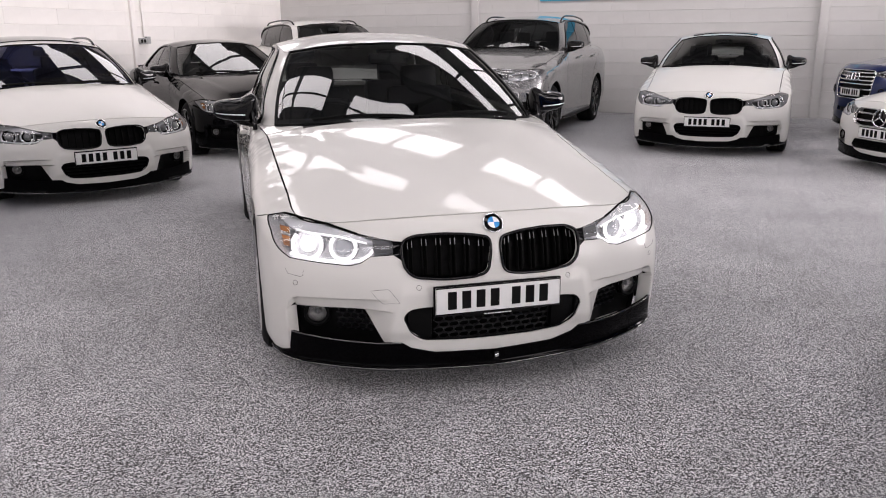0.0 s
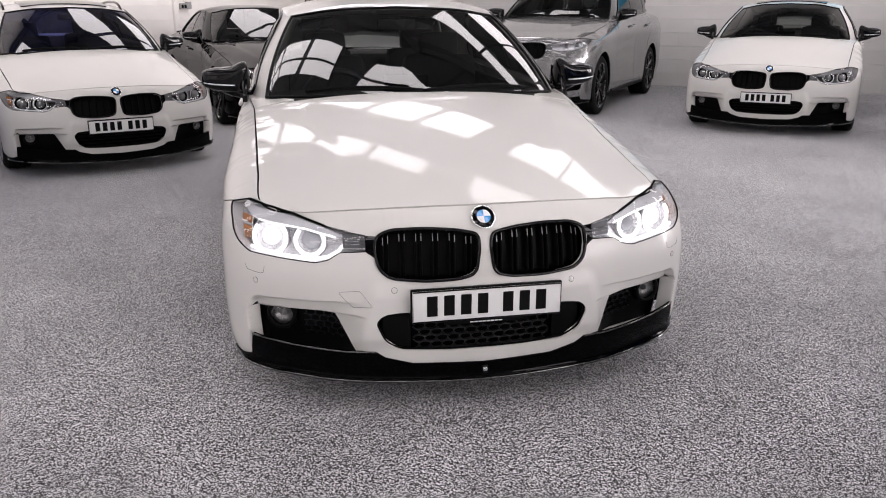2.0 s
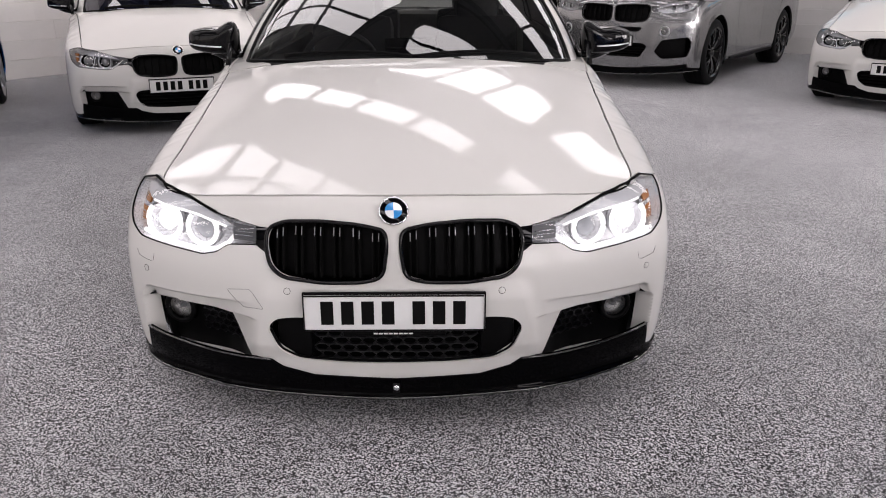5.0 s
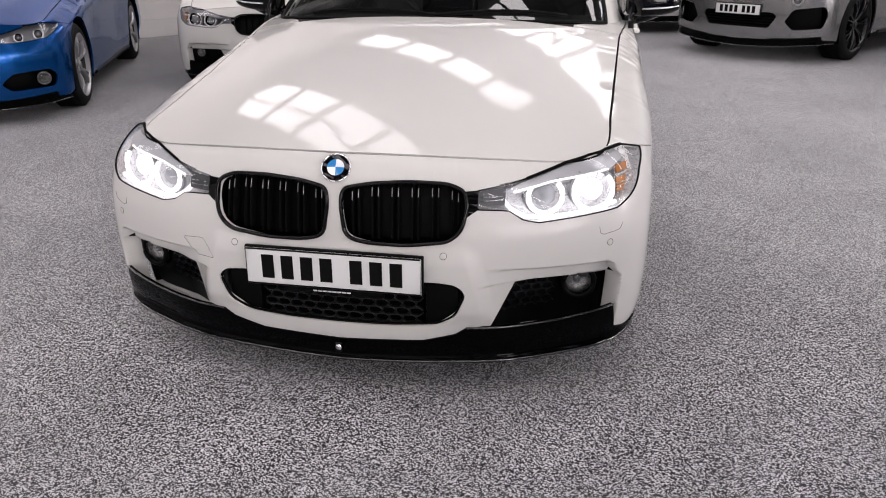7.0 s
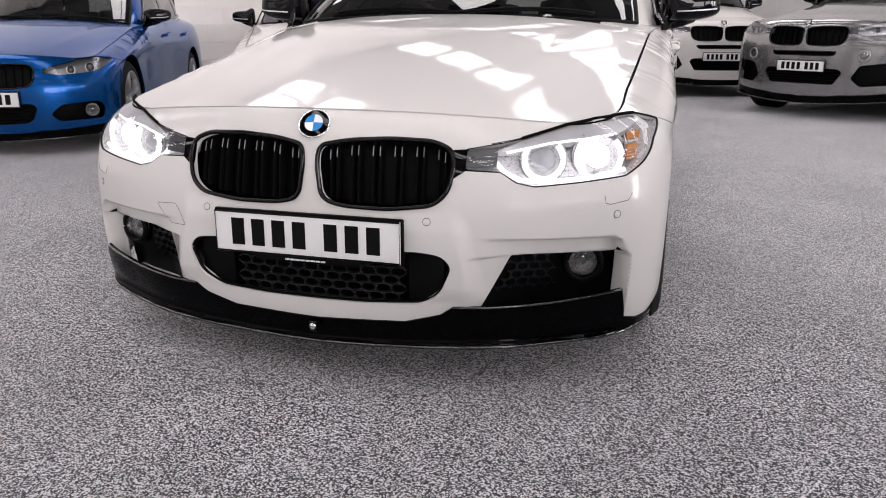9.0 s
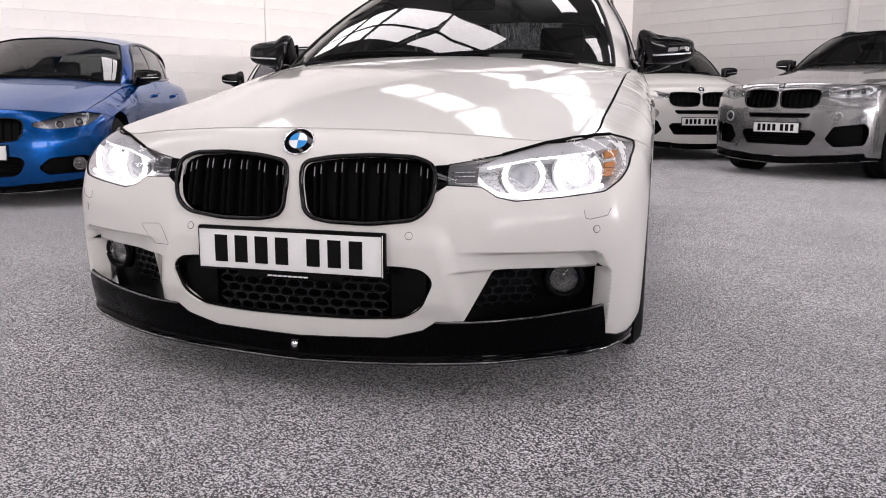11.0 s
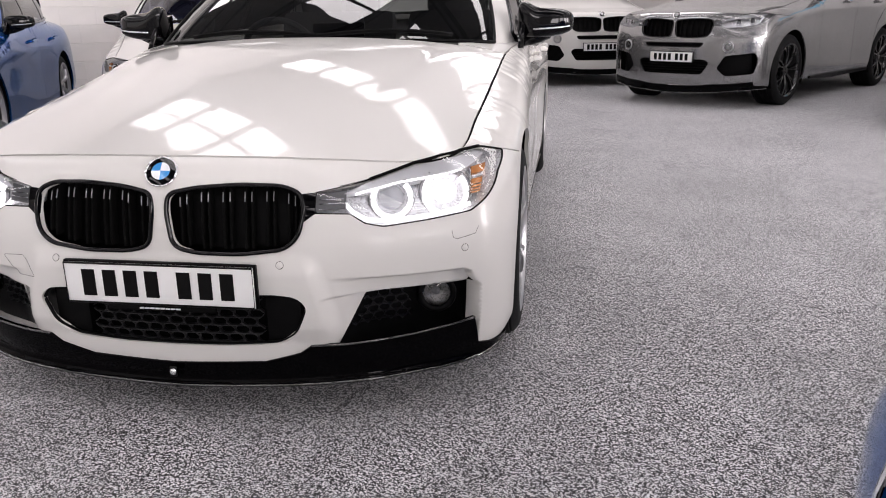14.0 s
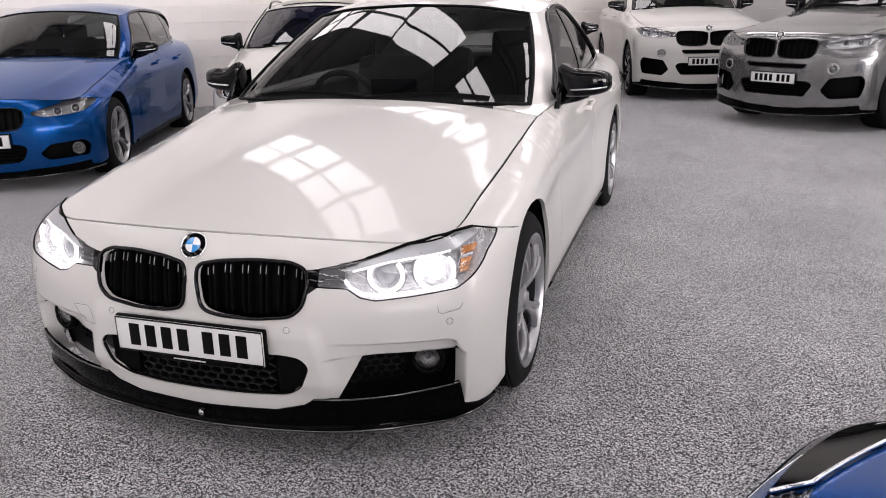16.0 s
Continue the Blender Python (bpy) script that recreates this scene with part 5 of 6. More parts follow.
    if sp["grille"] == "kidney":
        bz_ = sp.get("badge_z", 0.694)
        p, n, u, v = basis((0.0, bz_))
        r = 0.041
        ring = part("roundel", ring_mesh(p + n * 0.003, u, v, r, 0.0024), CHROME, car)
        part("roundel_ring", disc_mesh(p + n * 0.003, n, u, r * 0.98, 0.006), GLOSS, ring)
        for i in range(4):
            c = p + n * 0.0085
            V, Q = [c + n * 0.0012], []
            for kk in range(9):
                a = math.pi / 2 * (i + kk / 8)
                V.append(c - n * 0.0012 + r * 0.60 * (math.cos(a) * u + math.sin(a) * v))
            Q = [(0, kk + 1, kk + 2) for kk in range(8)]
            part("quadrant", mesh_of("quadrant", V, Q), PEWTER if sp["fascia"] == "suv" else ROUND_W if i % 2 == 0 else ROUND_B, ring)
    for emblem in sp.get("emblem", []):
        p, n, u, v = basis((emblem[0], emblem[1]))
        part("emblem_ring", ring_mesh(p + n * 0.02, u, v, emblem[2], emblem[3]), CHROME, car)
        if emblem[4]:
            for a in (90, 210, 330):
                q2 = p + n * 0.02 + emblem[2] * (math.cos(radians(a)) * u + math.sin(radians(a)) * v)
                part("emblem_arm", tube([p + n * 0.02, q2], emblem[3], False, 5), CHROME, car)
            part("emblem_back", disc_mesh(p + n * 0.004, n, u, emblem[2], 0.004), GLOSS, car)
    # ---- parking sensors, washer covers, towing cover
    if fine:
        for x, z in ((0.313, 0.463), (-0.313, 0.463), (0.775, 0.478), (-0.775, 0.478)):
            p, n, u, v = basis((skin.at_x(x, z), z))
            sn = part("parking_sensor", disc_mesh(p + n * 0.001, n, u, 0.0085, 0.0012), color, car)
            part("sensor_ring", ring_mesh(p + n * 0.0003, u, v, 0.0098, 0.0007, 4, 24), PLAST, sn)
        for sgn in (-1, 1):
            w = F([(0.742, 0.528), (0.746, 0.508), (0.757, 0.504), (0.80, 0.512), (0.808, 0.530)]) * (sgn, 1)
            part("washer_cover", tube(surf(0.0)(resample(w, 0.01, False)), 0.0007, False, 4), SEAM, car)
        tc = resample(rounded(F([(-0.50, 0.455), (-0.43, 0.460), (-0.385, 0.405), (-0.455, 0.400)]), 0.008), 0.01)
        part("towing_cover", tube(surf(0.0)(tc), 0.0006, True, 4), SEAM, car)
    # ---- wheels
    alloy = ALLOY if sp["rim"] == "silver" else BALLOY
    for yc in (a0, a1):
        for sgn in (-1, 1):
            wheel_parts(car, sgn * (0.893 * xs - sp["width"] * 0.5 + (0.004 if fine else -0.008)), yc, sp["tyre"], sp["width"], alloy, 5 if sp["rim"] == "silver" else 7, 64 if fine else 40)
    # ---- underbody and cabin
    z0, zf = float(zm(0.17)), float(zm(0.40))
    part("underbody", block(1.0 * xs, a1 - a0 + 0.9, 0.04, (0, (a0 + a1) / 2 + 0.1, z0 + 0.05), 0.0), SEAM, car)
    part("cabin_floor", block(1.56 * xs, float(ym(4.0) - ym(1.2)), 0.05, (0, float(ym(2.6)), zf), 0.0), CABIN, car)
    part("bulkhead", block(1.5 * xs, 0.04, float(zm(0.90)) - zf, (0, float(ym(1.40)), (float(zm(0.90)) + zf) / 2), 0.0), CABIN, car)
    for sgn in (-1, 1):
        part("door_card", block(0.05, float(ym(3.6) - ym(1.5)), float(zm(0.93)) - zf, (sgn * 0.76 * xs, float(ym(2.55)), (float(zm(0.93)) + zf) / 2), 0.02), CABIN, car)
    db = block(1.46, 0.52, 0.22, (0, 1.72, 0.84), 0.08, None, 4)
    dm = bpy.data.meshes.new("dash")
    db.to_mesh(dm)
    db.free()
    for v, c in zip(dm.vertices, warp([tuple(v.co) for v in dm.vertices])):
        v.co = c
    dash = part("dashboard", dm, CABIN, car)
    part("screen", block(0.24, 0.02, 0.10, tuple(warp([(0.0, 1.78, 0.985)])[0]), 0.01), GLOSS, dash)
    sw = np.array(warp([(-0.36, 2.02, 0.88)])[0])
    ax = Euler((radians(-65), 0, 0)).to_matrix()
    P = [sw + np.array(ax @ Vector((0.185 * math.cos(a), 0.185 * math.sin(a), 0))) for a in np.linspace(0, 2 * math.pi, 32, endpoint=False)]
    wheel = part("steering_wheel", tube(P, 0.016, True, 8), LEATHER, car)
    part("wheel_hub", block(0.15, 0.11, 0.05, tuple(sw), 0.02, ax), CABIN, wheel)
    for k_ in (-1, 1):
        part("wheel_spoke", block(0.13, 0.035, 0.02, tuple(sw + np.array(ax @ Vector((k_ * 0.11, 0, 0)))), 0.008, ax), CABIN, wheel)
    for sx_, sy_ in ((-0.37, 2.45), (0.37, 2.45), (-0.37, 3.35), (0.37, 3.35)):
        c = warp([(sx_, sy_, 0.55), (sx_, sy_ + 0.28, 0.80), (sx_, sy_ + 0.36, 1.14)])
        seat = part("seat", block(0.50, 0.50, 0.16, tuple(c[0]), 0.06), LEATHER, car)
        part("backrest", block(0.48, 0.14, 0.58, tuple(c[1]), 0.06, Euler((radians(-16), 0, 0)).to_matrix()), LEATHER, seat)
        part("headrest", block(0.26, 0.10, 0.17, tuple(c[2]), 0.045, Euler((radians(-10), 0, 0)).to_matrix()), LEATHER, seat)
    part("rear_mirror", block(0.22, 0.03, 0.065, tuple(warp([(0.0, 2.12, 1.285)])[0]), 0.02), CABIN, car)
    return car

# ---------------------------------------------------------------- floor, walls, roof


def slab(name, corners, material, label, depth=None):
    bm = bmesh.new()
    vs = [bm.verts.new(c) for c in corners]
    f = bm.faces.new(vs)
    if depth:
        r = bmesh.ops.extrude_face_region(bm, geom=[f])
        bmesh.ops.translate(bm, vec=depth, verts=[g for g in r["geom"] if isinstance(g, bmesh.types.BMVert)])
        bmesh.ops.recalc_face_normals(bm, faces=bm.faces)
    ob = part(name, bm, material, None)
    return tagged(ob, label, name.split("_")[0], kind="structure")


slab("floor", [room(-0.3, -0.3), room(LONG + 0.3, -0.3), room(LONG + 0.3, DEEP + 0.3), room(-0.3, DEEP + 0.3)], CARPET, "flecked grey loop carpet over the whole showroom floor", (0, 0, -0.1))


def wall(name, a, b, out, material, label):
    """A wall from a to b, its face on that line, standing out by 0.25."""
    return slab(name, [(*a[:2], 0), (*b[:2], 0), (*b[:2], EAVES + 1.2), (*a[:2], EAVES + 1.2)], material, label, out)


n_back, n_left = Vector(room(0, -0.25)) - Vector(room(0, 0)), Vector(room(-0.25, 0)) - Vector(room(0, 0))
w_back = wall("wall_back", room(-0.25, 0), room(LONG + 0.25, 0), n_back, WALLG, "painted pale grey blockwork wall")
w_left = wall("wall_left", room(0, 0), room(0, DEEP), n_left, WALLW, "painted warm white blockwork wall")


def bay_wall(name, a, b, turn):
    """A wall of piers, plinth and head round the added fill-light bays; a: the (u, v) of its start, b: its way in (u,
    v).
    """
    size = DEEP if b[1] else LONG
    cuts = [-0.25]
    for w in FILL_BAYS:
        cuts += [w - BAY_W / 2, w + BAY_W / 2]
    cuts.append(size + 0.25)
    rows = [(0.0, BAY_Z), (BAY_Z, BAY_Z + BAY_H), (BAY_Z + BAY_H, EAVES + 1.2)]
    bm = bmesh.new()
    for i in range(len(cuts) - 1):
        for j, (z0, z1) in enumerate(rows):
            if j == 1 and i % 2:
                continue
            r = block(cuts[i + 1] - cuts[i], 0.25, z1 - z0)
            c = (cuts[i] + cuts[i + 1]) / 2
            bmesh.ops.transform(r, matrix=pose(*room(a[0] + b[0] * c, a[1] + b[1] * c, (z0 + z1) / 2), 0, 0, turn), verts=r.verts)
            bm = merge(bm, r)
    tagged(part(name, bm, WALLW, None), "unseen white wall with openings added for fill light", "wall", kind="structure")


bay_wall("wall_front", (0, DEEP + 0.125), (1, 0), TURN)
bay_wall("wall_right", (LONG + 0.125, 0), (0, 1), TURN + 90)

# roof deck with the rooflight openings left out: strips between and along the glazing
ROOFM = simple("roof_sheet", (0.17, 0.17, 0.17), 0.6)
STEEL = simple("dark_steel", (0.05, 0.05, 0.055), 0.5)
bm = bmesh.new()
for k_ in range(SPANS):
    vs_ = [0.0]
    for v_ in RUNS_V:
        vs_ += [v_ - glaze_w(k_, v_) / 2, v_ + glaze_w(k_, v_) / 2]
    vs_.append(DEEP)
    a, b = (GLAZE_A, GLAZE_B) if k_ % 2 == 0 else (SPAN - GLAZE_B, SPAN - GLAZE_A)
    us = [SPAN * k_ + 1e-4, SPAN * k_ + a, SPAN * k_ + b, SPAN * (k_ + 1) - 1e-4]
    for i in range(3):
        for j in range(len(vs_) - 1):
            if i == 1 and j % 2:
                continue
            bm.faces.new([bm.verts.new(room(u, v, roof_z(u))) for u, v in ((us[i], vs_[j]), (us[i + 1], vs_[j]), (us[i + 1], vs_[j + 1]), (us[i], vs_[j + 1]))])
tagged(part("ceiling", bm, ROOFM, None), "profiled grey roof sheeting between rooflights", "ceiling", kind="structure")


def steel(name, label, group, a, b, wide, tall, drop):
    """A straight steel member under the roof, from a to b in (u, v)."""
    p, q = Vector(room(*a, roof_z(a[0]) - drop)), Vector(room(*b, roof_z(b[0]) - drop))
    x = (q - p).normalized()
    y = Vector((0, 0, 1)).cross(x).normalized()
    m = Matrix((x, y, x.cross(y))).transposed().to_4x4()
    m.translation = (p + q) / 2
    web = block((q - p).length, wide * 0.2, tall)
    top = block((q - p).length, wide, tall * 0.08, (0, 0, tall * 0.46))
    foot = block((q - p).length, wide, tall * 0.08, (0, 0, -tall * 0.46))
    bm = merge(web, top, foot)
    bmesh.ops.transform(bm, matrix=m, verts=bm.verts)
    return tagged(part(name, bm, STEEL, None), label, "beam", group)


for k_ in range(SPANS):
    for u_ in np.arange(0.4, SPAN - 0.2, 1.39):
        steel("purlin", "dark steel roof purlin under the sheeting", "roof purlins", (SPAN * k_ + u_, 0.0), (SPAN * k_ + u_, DEEP), 0.07, 0.16, 0.10)
    for v_ in RUNS_V[2:]:
        a, b = (GLAZE_A, GLAZE_B) if k_ % 2 == 0 else (SPAN - GLAZE_B, SPAN - GLAZE_A)
        steel("glazing_bar", "slim dark glazing bar down the middle of a rooflight", "glazing bars", (SPAN * k_ + a, v_ + 0.08), (SPAN * k_ + b, v_ + 0.08), 0.05, 0.06, 0.05)
    for v_ in np.arange(0.8, DEEP, 7.6):
        steel("rafter", "dark steel portal rafter", "roof rafters", (SPAN * k_ + 0.001, v_), (SPAN * (k_ + 1) - 0.001, v_), 0.16, 0.34, 0.36)

# ---------------------------------------------------------------- the cars
SUV_LAMP = [(0.41, 0.642), (0.52, 0.662), (0.634, 0.690), (0.70, 0.700), (0.745, 0.704), (0.79, 0.705), (0.853, 0.690), (0.85, 0.668), (0.829, 0.634), (0.79, 0.606), (0.677, 0.590), (0.573, 0.583), (0.528, 0.586), (0.489, 0.596), (0.41, 0.598)]
SUV_KIDNEY = [(0.014, 0.60), (0.018, 0.640), (0.10, 0.653), (0.23, 0.658), (0.36, 0.655), (0.398, 0.638), (0.404, 0.60), (0.392, 0.545), (0.35, 0.516), (0.23, 0.506), (0.09, 0.508), (0.026, 0.520)]
SUV = dict(kind="estate", headlight=SUV_LAMP, kidney=SUV_KIDNEY, lamps=[(0.735, 0.648, 0.030), (0.625, 0.636, 0.028)], zmap=[(0, 0), (0.165, 0.24), (0.27, 0.36), (0.36, 0.475), (0.47, 0.69), (0.50, 0.745), (0.665, 0.96), (0.72, 1.015), (0.80, 1.07), (0.95, 1.22), (1.43, 1.74)],
           ymap=[(0, 0), (0.79, 0.87), (1.36, 1.52), (1.55, 1.68), (2.1, 2.15), (3.595, 3.803), (4.624, 4.886)], xs=1.07, axles=(0.87, 3.803), tyre=0.385, width=0.275, arch=0.425, rim="black",
           fascia="suv", plate_z=0.545, slot=[(-0.30, 0.452), (0.30, 0.452), (0.335, 0.474), (-0.335, 0.474)],
           intake=[(-0.36, 0.385), (0.36, 0.385), (0.405, 0.368), (0.33, 0.272), (-0.33, 0.272), (-0.405, 0.368)],
           splitter_line=[(0.0, 0.160), (0.25, 0.164), (0.345, 0.172), (0.379, 0.180), (0.47, 0.184), (0.64, 0.195), (0.796, 0.215), (0.803, 0.178), (0.835, 0.172), (0.868, 0.168)],
           foghole=[(0.475, 0.330), (0.545, 0.405), (0.80, 0.425), (0.83, 0.39), (0.80, 0.285), (0.56, 0.262)], fog=(0.574, 0.455), fog_in=-0.004, fog_r=0.05, rails=True, privacy=True, step=0.05, amber=False)
HATCH_LAMP = [(0.43, 0.628), (0.52, 0.656), (0.634, 0.690), (0.70, 0.702), (0.745, 0.706), (0.79, 0.705), (0.846, 0.690), (0.845, 0.672), (0.826, 0.640), (0.785, 0.610), (0.677, 0.592), (0.573, 0.584), (0.528, 0.584), (0.489, 0.589), (0.43, 0.603)]
HATCH = dict(kind="estate", headlight=HATCH_LAMP, brow=False, lamps=[(0.738, 0.648, 0.034), (0.615, 0.630, 0.031)], fascia="hatch", fog=(0.735, 0.325), fog_in=-0.002, fog_r=0.040,
             foghole=[(0.46, 0.300), (0.545, 0.372), (0.78, 0.392), (0.822, 0.345), (0.80, 0.262), (0.52, 0.245)], splitter_line=SUV["splitter_line"], ymap=[(0, 0), (0.79, 0.76), (1.36, 1.30), (3.595, 3.45), (4.624, 4.32)], xs=0.975, axles=(0.76, 3.45), step=0.045, bumper_step=0.013, amber=False)

SALOON = dict(fine=True, lit=True, step=0.026)
hero = build_car(SALOON, WHITE, (0.003, 0.000), -1.6, "saloon_car", "white four-door saloon with lit headlights and gloss black grilles")
build_car(dict(kind="estate", rails=True, step=0.036, bumper_step=0.011, privacy=True, sunroof=True, screen=BLUESCREEN), WHITE, (-1.906, 4.756), 19.7, "estate_car", "white estate car with blue-tinted windscreen and raised sunroof")
build_car(HATCH, BLUE, (-3.821, 2.915), 21.0, "hatchback_car", "blue metallic five-door hatchback with silver alloy wheels", "hatchbacks")
FRONT_LAMP = [(0.34, 0.640), (0.52, 0.676), (0.634, 0.700), (0.70, 0.709), (0.745, 0.713), (0.79, 0.714), (0.853, 0.700), (0.85, 0.684), (0.829, 0.655), (0.79, 0.626), (0.677, 0.600), (0.573, 0.584), (0.528, 0.580), (0.489, 0.578), (0.34, 0.577)]
COMPACT = dict(HATCH, bright_lamp=False, step=0.02, brow=False, lamp_chrome=True, lamp_top=True, headlight=FRONT_LAMP, lamps=[(0.725, 0.660, 0.024), (0.60, 0.632, 0.026)], zmap=[(0, 0), (0.76, 0.672), (1.43, 1.30)],
               grille="single", bars="comb", chrome=True, kidney=[(-0.29, 0.425), (-0.31, 0.50), (-0.32, 0.62), (-0.30, 0.675), (0.30, 0.675), (0.32, 0.62), (0.31, 0.50), (0.29, 0.425)],
               fascia="compact", plate_z=0.40, foghole=[(0.50, 0.30), (0.55, 0.36), (0.76, 0.39), (0.80, 0.34), (0.79, 0.235), (0.54, 0.225)], fog=(0.70, 0.31))
build_car(COMPACT, ROYAL, (1.38, -1.18), -97.0, "hatchback_car", "royal blue hatchback with honeycomb grille and black-backed headlights", "hatchbacks")
build_car(SUV, GREY, (2.412, 7.407), -38.9, "suv_car", "dark grey metallic sport utility car with black wheels", "utility cars")
build_car(dict(SUV, ymap=SUV["ymap"][:-1] + [(4.624, 4.70)]), WHITE, (1.806, 9.780), 12.6, "suv_car", "white sport utility car with black grilles beside the grey one", "utility cars")
build_car(dict(kind="coupe", sunroof=True, step=0.045, bumper_step=0.014, amber=False, xs=1.03, zmap=[(0, 0), (0.30, 0.305), (0.414, 0.425), (0.66, 0.69), (0.95, 1.0), (1.4, 1.45)]), WHITE, (4.749, 5.405), -39.1, "coupe_car", "white two-door coupe with tilted black sunroof before the grey wall")
build_car(dict(kind="coupe", step=0.04, rim="black"), BLACKP, (-0.19, 7.13), 15.0, "coupe_car", "black coupe with dark wheels parked between two white cars")
LOUVRE = dict(grille="single", chrome=True, bars="horizontal", nbars=2, kidney=[(-0.40, 0.50), (-0.43, 0.60), (-0.38, 0.655), (0.38, 0.655), (0.43, 0.60), (0.40, 0.50), (0.30, 0.478), (-0.30, 0.478)],
              fascia="louvre", emblem=[(0.0, 0.570, 0.088, 0.006, True)], plate_z=0.405, step=0.05, amber=False, intake=[(-0.36, 0.33), (0.36, 0.33), (0.42, 0.25), (0.36, 0.225), (-0.36, 0.225), (-0.42, 0.25)],
              foghole=[(0.56, 0.38), (0.78, 0.42), (0.80, 0.36), (0.79, 0.24), (0.55, 0.24)], fog=(0.70, 0.33))
build_car(LOUVRE, WHITE, (5.69, 3.77), -93.0, "saloon_car", "white saloon with a chrome louvred grille and star emblem")
SLATTED = dict(SUV, chrome=True, grille="single", bars="horizontal", nbars=6, kidney=[(-0.37, 0.40), (-0.42, 0.46), (-0.42, 0.62), (-0.38, 0.655), (0.38, 0.655), (0.42, 0.62), (0.42, 0.46), (0.37, 0.40)],
               intake=[(-0.36, 0.32), (0.36, 0.32), (0.36, 0.27), (-0.36, 0.27)], fascia="slatted", rim="silver", emblem=[(x, 0.585, 0.052, 0.008, False) for x in (-0.105, -0.035, 0.035, 0.105)], plate_z=0.64)
del SLATTED["slot"]
build_car(SLATTED, NAVY, (7.75, 6.35), -106.0, "suv_car", "navy blue utility car with chrome-framed slatted grille", "utility cars")

# ---------------------------------------------------------------- on the walls


def box_at(sx, sy, sz, u, v, z, bevel=0.0):
    """A box in the room's axes."""
    bm = block(sx, sy, sz, (0, 0, 0), bevel)
    bmesh.ops.transform(bm, matrix=pose(*room(u, v, z), 0, 0, TURN), verts=bm.verts)
    return bm


CYAN = simple("banner_cyan", (0.05, 0.42, 0.66), 0.4, vary=0.04)
tagged(part("banner", box_at(5.2, 0.02, 0.46, 8.51, 0.03, 2.32, 0.004), CYAN, None), "flat cyan sign board high on the grey wall", "sign")
for u_ in (4.59, 10.92):
    tagged(part("pilaster", box_at(0.14, 0.07, EAVES, u_, 0.042, EAVES / 2, 0.008), WALLG, None), "painted upright joint cover on the blockwork wall", "pilaster", "wall uprights", kind="structure")
tagged(part("pilaster", box_at(0.04, 0.05, EAVES, 0.026, 8.31, EAVES / 2, 0.006), WALLW, None), "painted upright joint cover on the blockwork wall", "pilaster", "wall uprights", kind="structure")
tagged(part("pilaster", box_at(0.05, 0.10, EAVES, 0.030, 4.56, EAVES / 2, 0.008), WALLW, None), "painted upright joint cover on the blockwork wall", "pilaster", "wall uprights", kind="structure")
SOCKET = simple("socket_steel", (0.42, 0.42, 0.42), 0.4, metal=0.5)
sock = tagged(part("socket_box", box_at(0.055, 0.17, 0.10, 0.045, 4.38, 1.40, 0.008), SOCKET, None), "grey metal socket box fed by a conduit", "socket")
part("switch_box", box_at(0.06, 0.09, 0.12, 0.05, 4.27, 1.415, 0.008), SOCKET, sock)
part("conduit", tube([room(0.032, 4.34, 1.46), room(0.032, 4.34, 2.0), room(0.032, 4.36, 3.2)], 0.011, False, 8), WALLW, sock)
for dv in (-0.035, 0.035):
    part("socket_face", box_at(0.004, 0.05, 0.055, 0.075, 4.40 + dv, 1.40, 0.002), PLAST, sock)


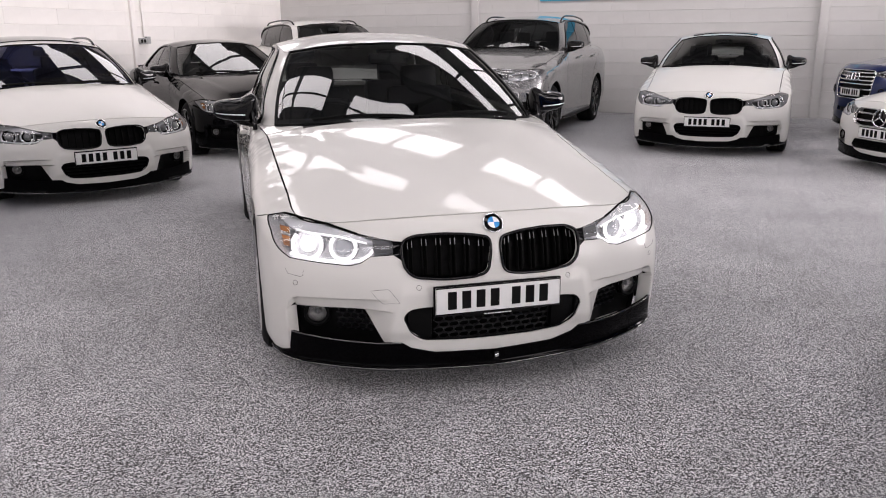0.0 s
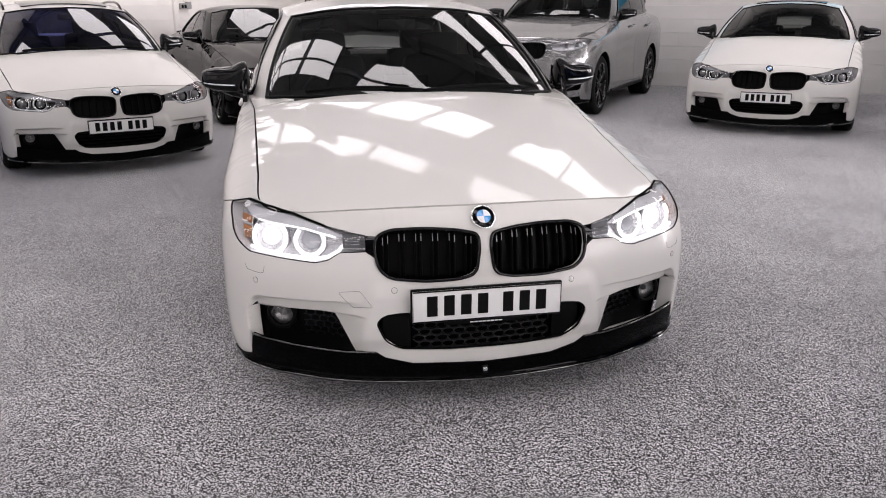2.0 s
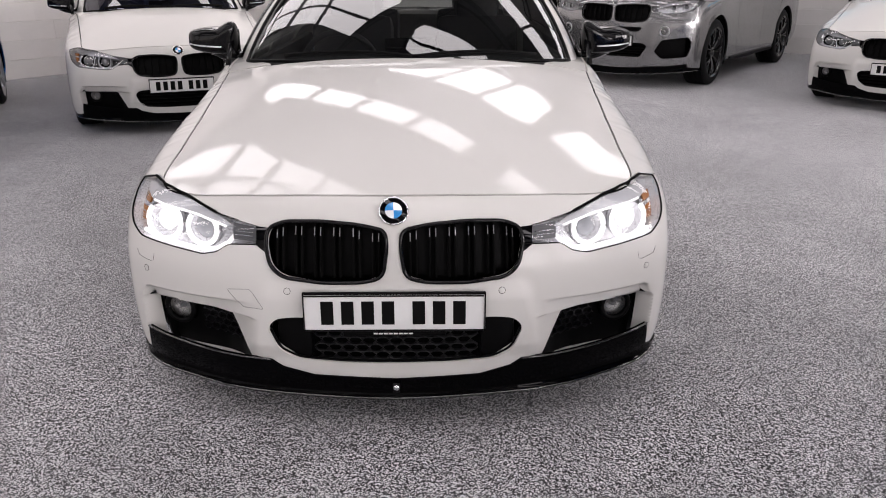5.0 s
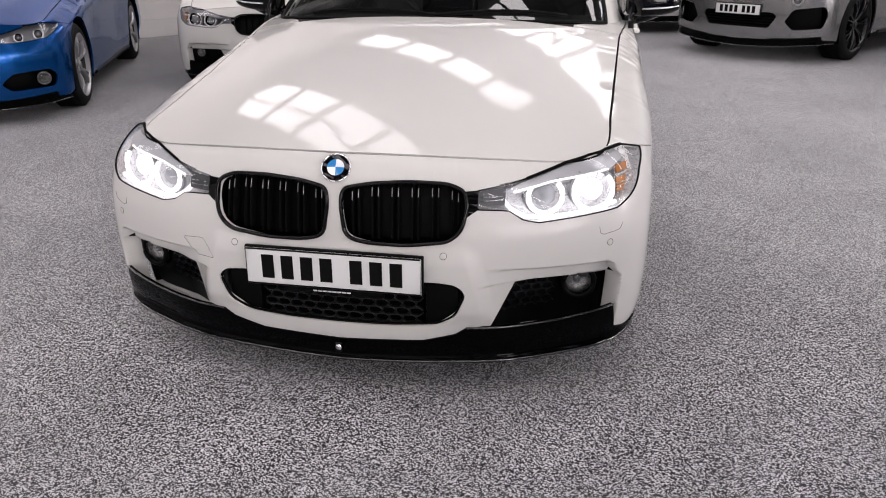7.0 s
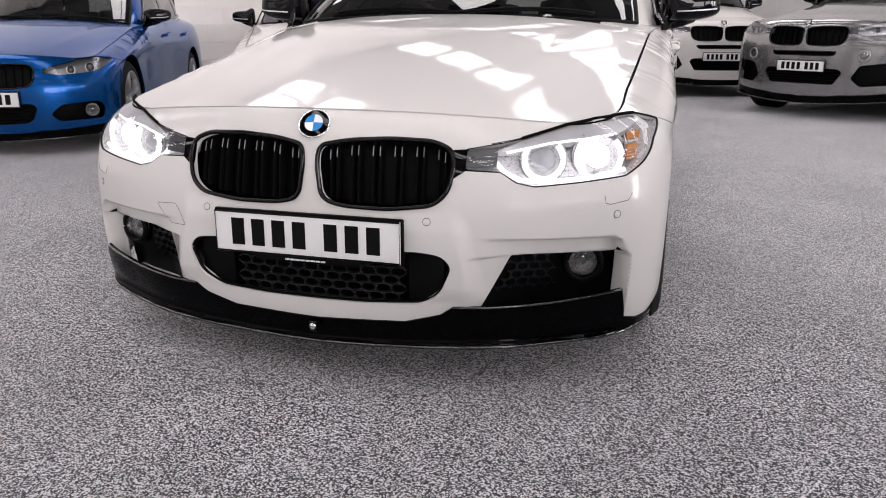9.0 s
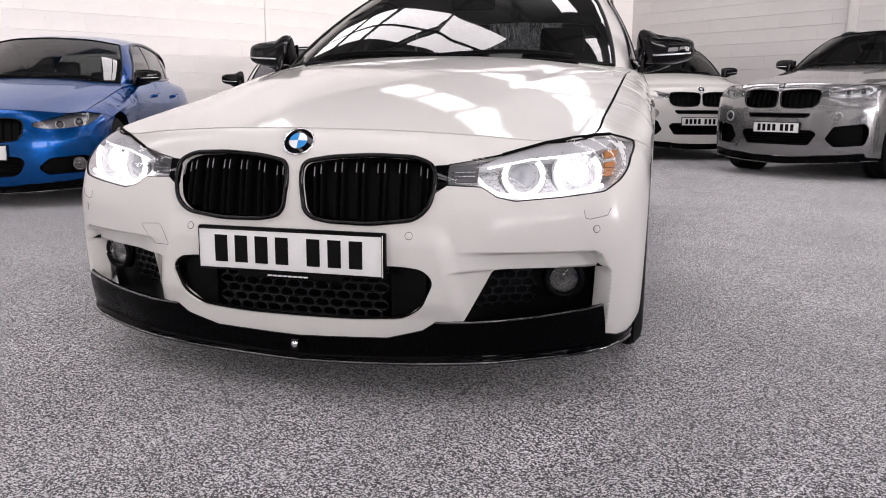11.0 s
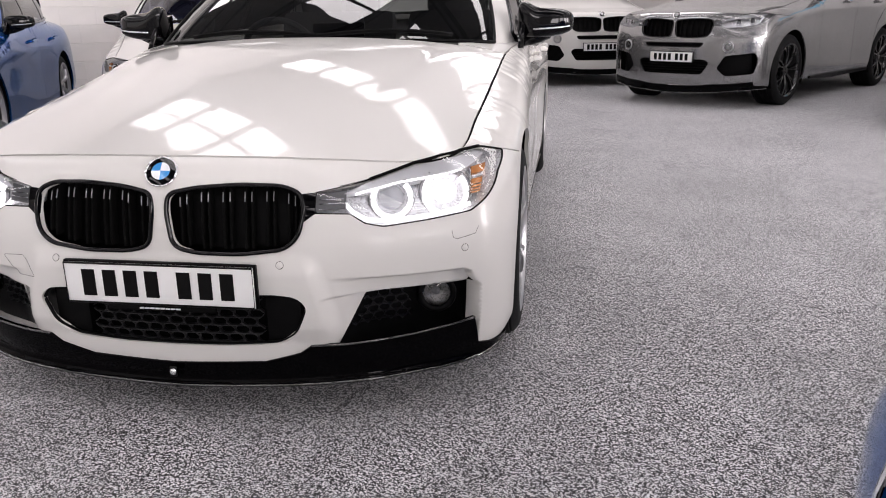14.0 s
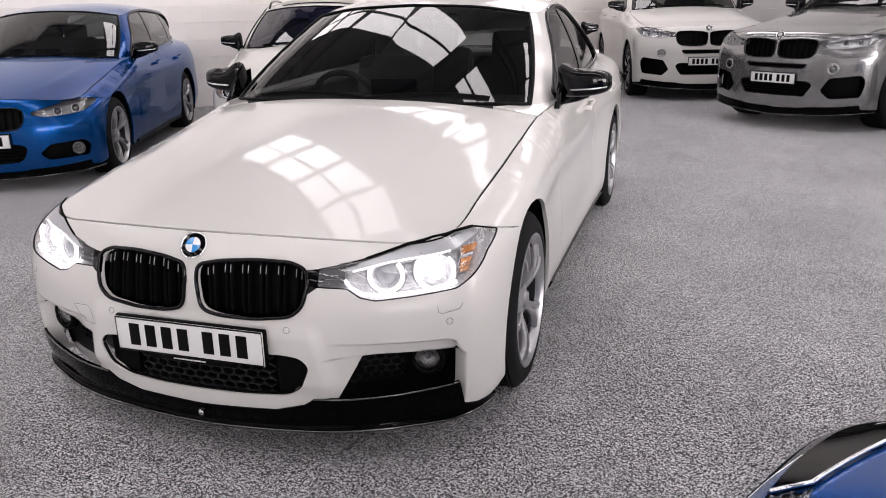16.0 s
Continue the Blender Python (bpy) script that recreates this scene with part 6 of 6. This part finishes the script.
# ---------------------------------------------------------------- wall blocks
def block_mesh(length, tall, ix, iz, proud=0.007):
    """A block's face with eased edges, standing proud of the joints; x along the wall, y out of it."""
    a, b = length / 2, tall / 2
    V = [(-a, 0, -b), (a, 0, -b), (a, 0, b), (-a, 0, b), (-a + ix, proud, -b + iz), (a - ix, proud, -b + iz), (a - ix, proud, b - iz), (-a + ix, proud, b - iz)]
    return V, [(4, 5, 6, 7), (0, 1, 5, 4), (1, 2, 6, 5), (2, 3, 7, 6), (3, 0, 4, 7)]


def face_wall(owner, along, out, length, near_, tall, long_, ix, iz, material):
    """Blocks in half bond over a wall; those of the stretch near_ are pieces of their own, the rest one mesh."""
    V, Q = block_mesh(long_ - 0.0004, tall - 0.0025, ix, iz)
    me = bpy.data.meshes.new("block")
    me.from_pydata(V, [], Q)
    me.materials.append(material)
    ang = math.atan2(along.y, along.x)
    flip = Vector((-math.sin(ang), math.cos(ang), 0)).dot(out) < 0
    rest_v, rest_f, k = [], [], 0
    rows = int((EAVES + 1.0) / tall)
    for r in range(rows):
        z = tall * (r + 0.5)
        for c in range(int(length / long_)):
            s = long_ * (c + (0.5 if r % 2 else 1.0))
            jog = random.uniform(-0.0015, 0.0015)
            p = Vector(room(0, 0)) + along * s + out * jog
            m = Matrix.Translation((p.x, p.y, z)) @ Matrix.Rotation(ang + (math.pi if flip else 0), 4, "Z")
            if near_[0] < s < near_[1] and near_[2] < z < near_[3] and k < 300:
                ob = new("block", me)
                ob.parent = owner
                ob.matrix_local = m
                k += 1
            else:
                n = len(rest_v)
                rest_v += [tuple(m @ Vector(v)) for v in V]
                rest_f += [tuple(n + i for i in f) for f in Q]
    rest = part("blocks", mesh_of("blocks", rest_v, rest_f, None, material), material, owner)
    rest.data.polygons.foreach_set("use_smooth", [False] * len(rest.data.polygons))
    tagged(rest, kind="stuff")


ALONG_U = (Vector(room(1, 0)) - Vector(room(0, 0))).normalized()
ALONG_V = (Vector(room(0, 1)) - Vector(room(0, 0))).normalized()
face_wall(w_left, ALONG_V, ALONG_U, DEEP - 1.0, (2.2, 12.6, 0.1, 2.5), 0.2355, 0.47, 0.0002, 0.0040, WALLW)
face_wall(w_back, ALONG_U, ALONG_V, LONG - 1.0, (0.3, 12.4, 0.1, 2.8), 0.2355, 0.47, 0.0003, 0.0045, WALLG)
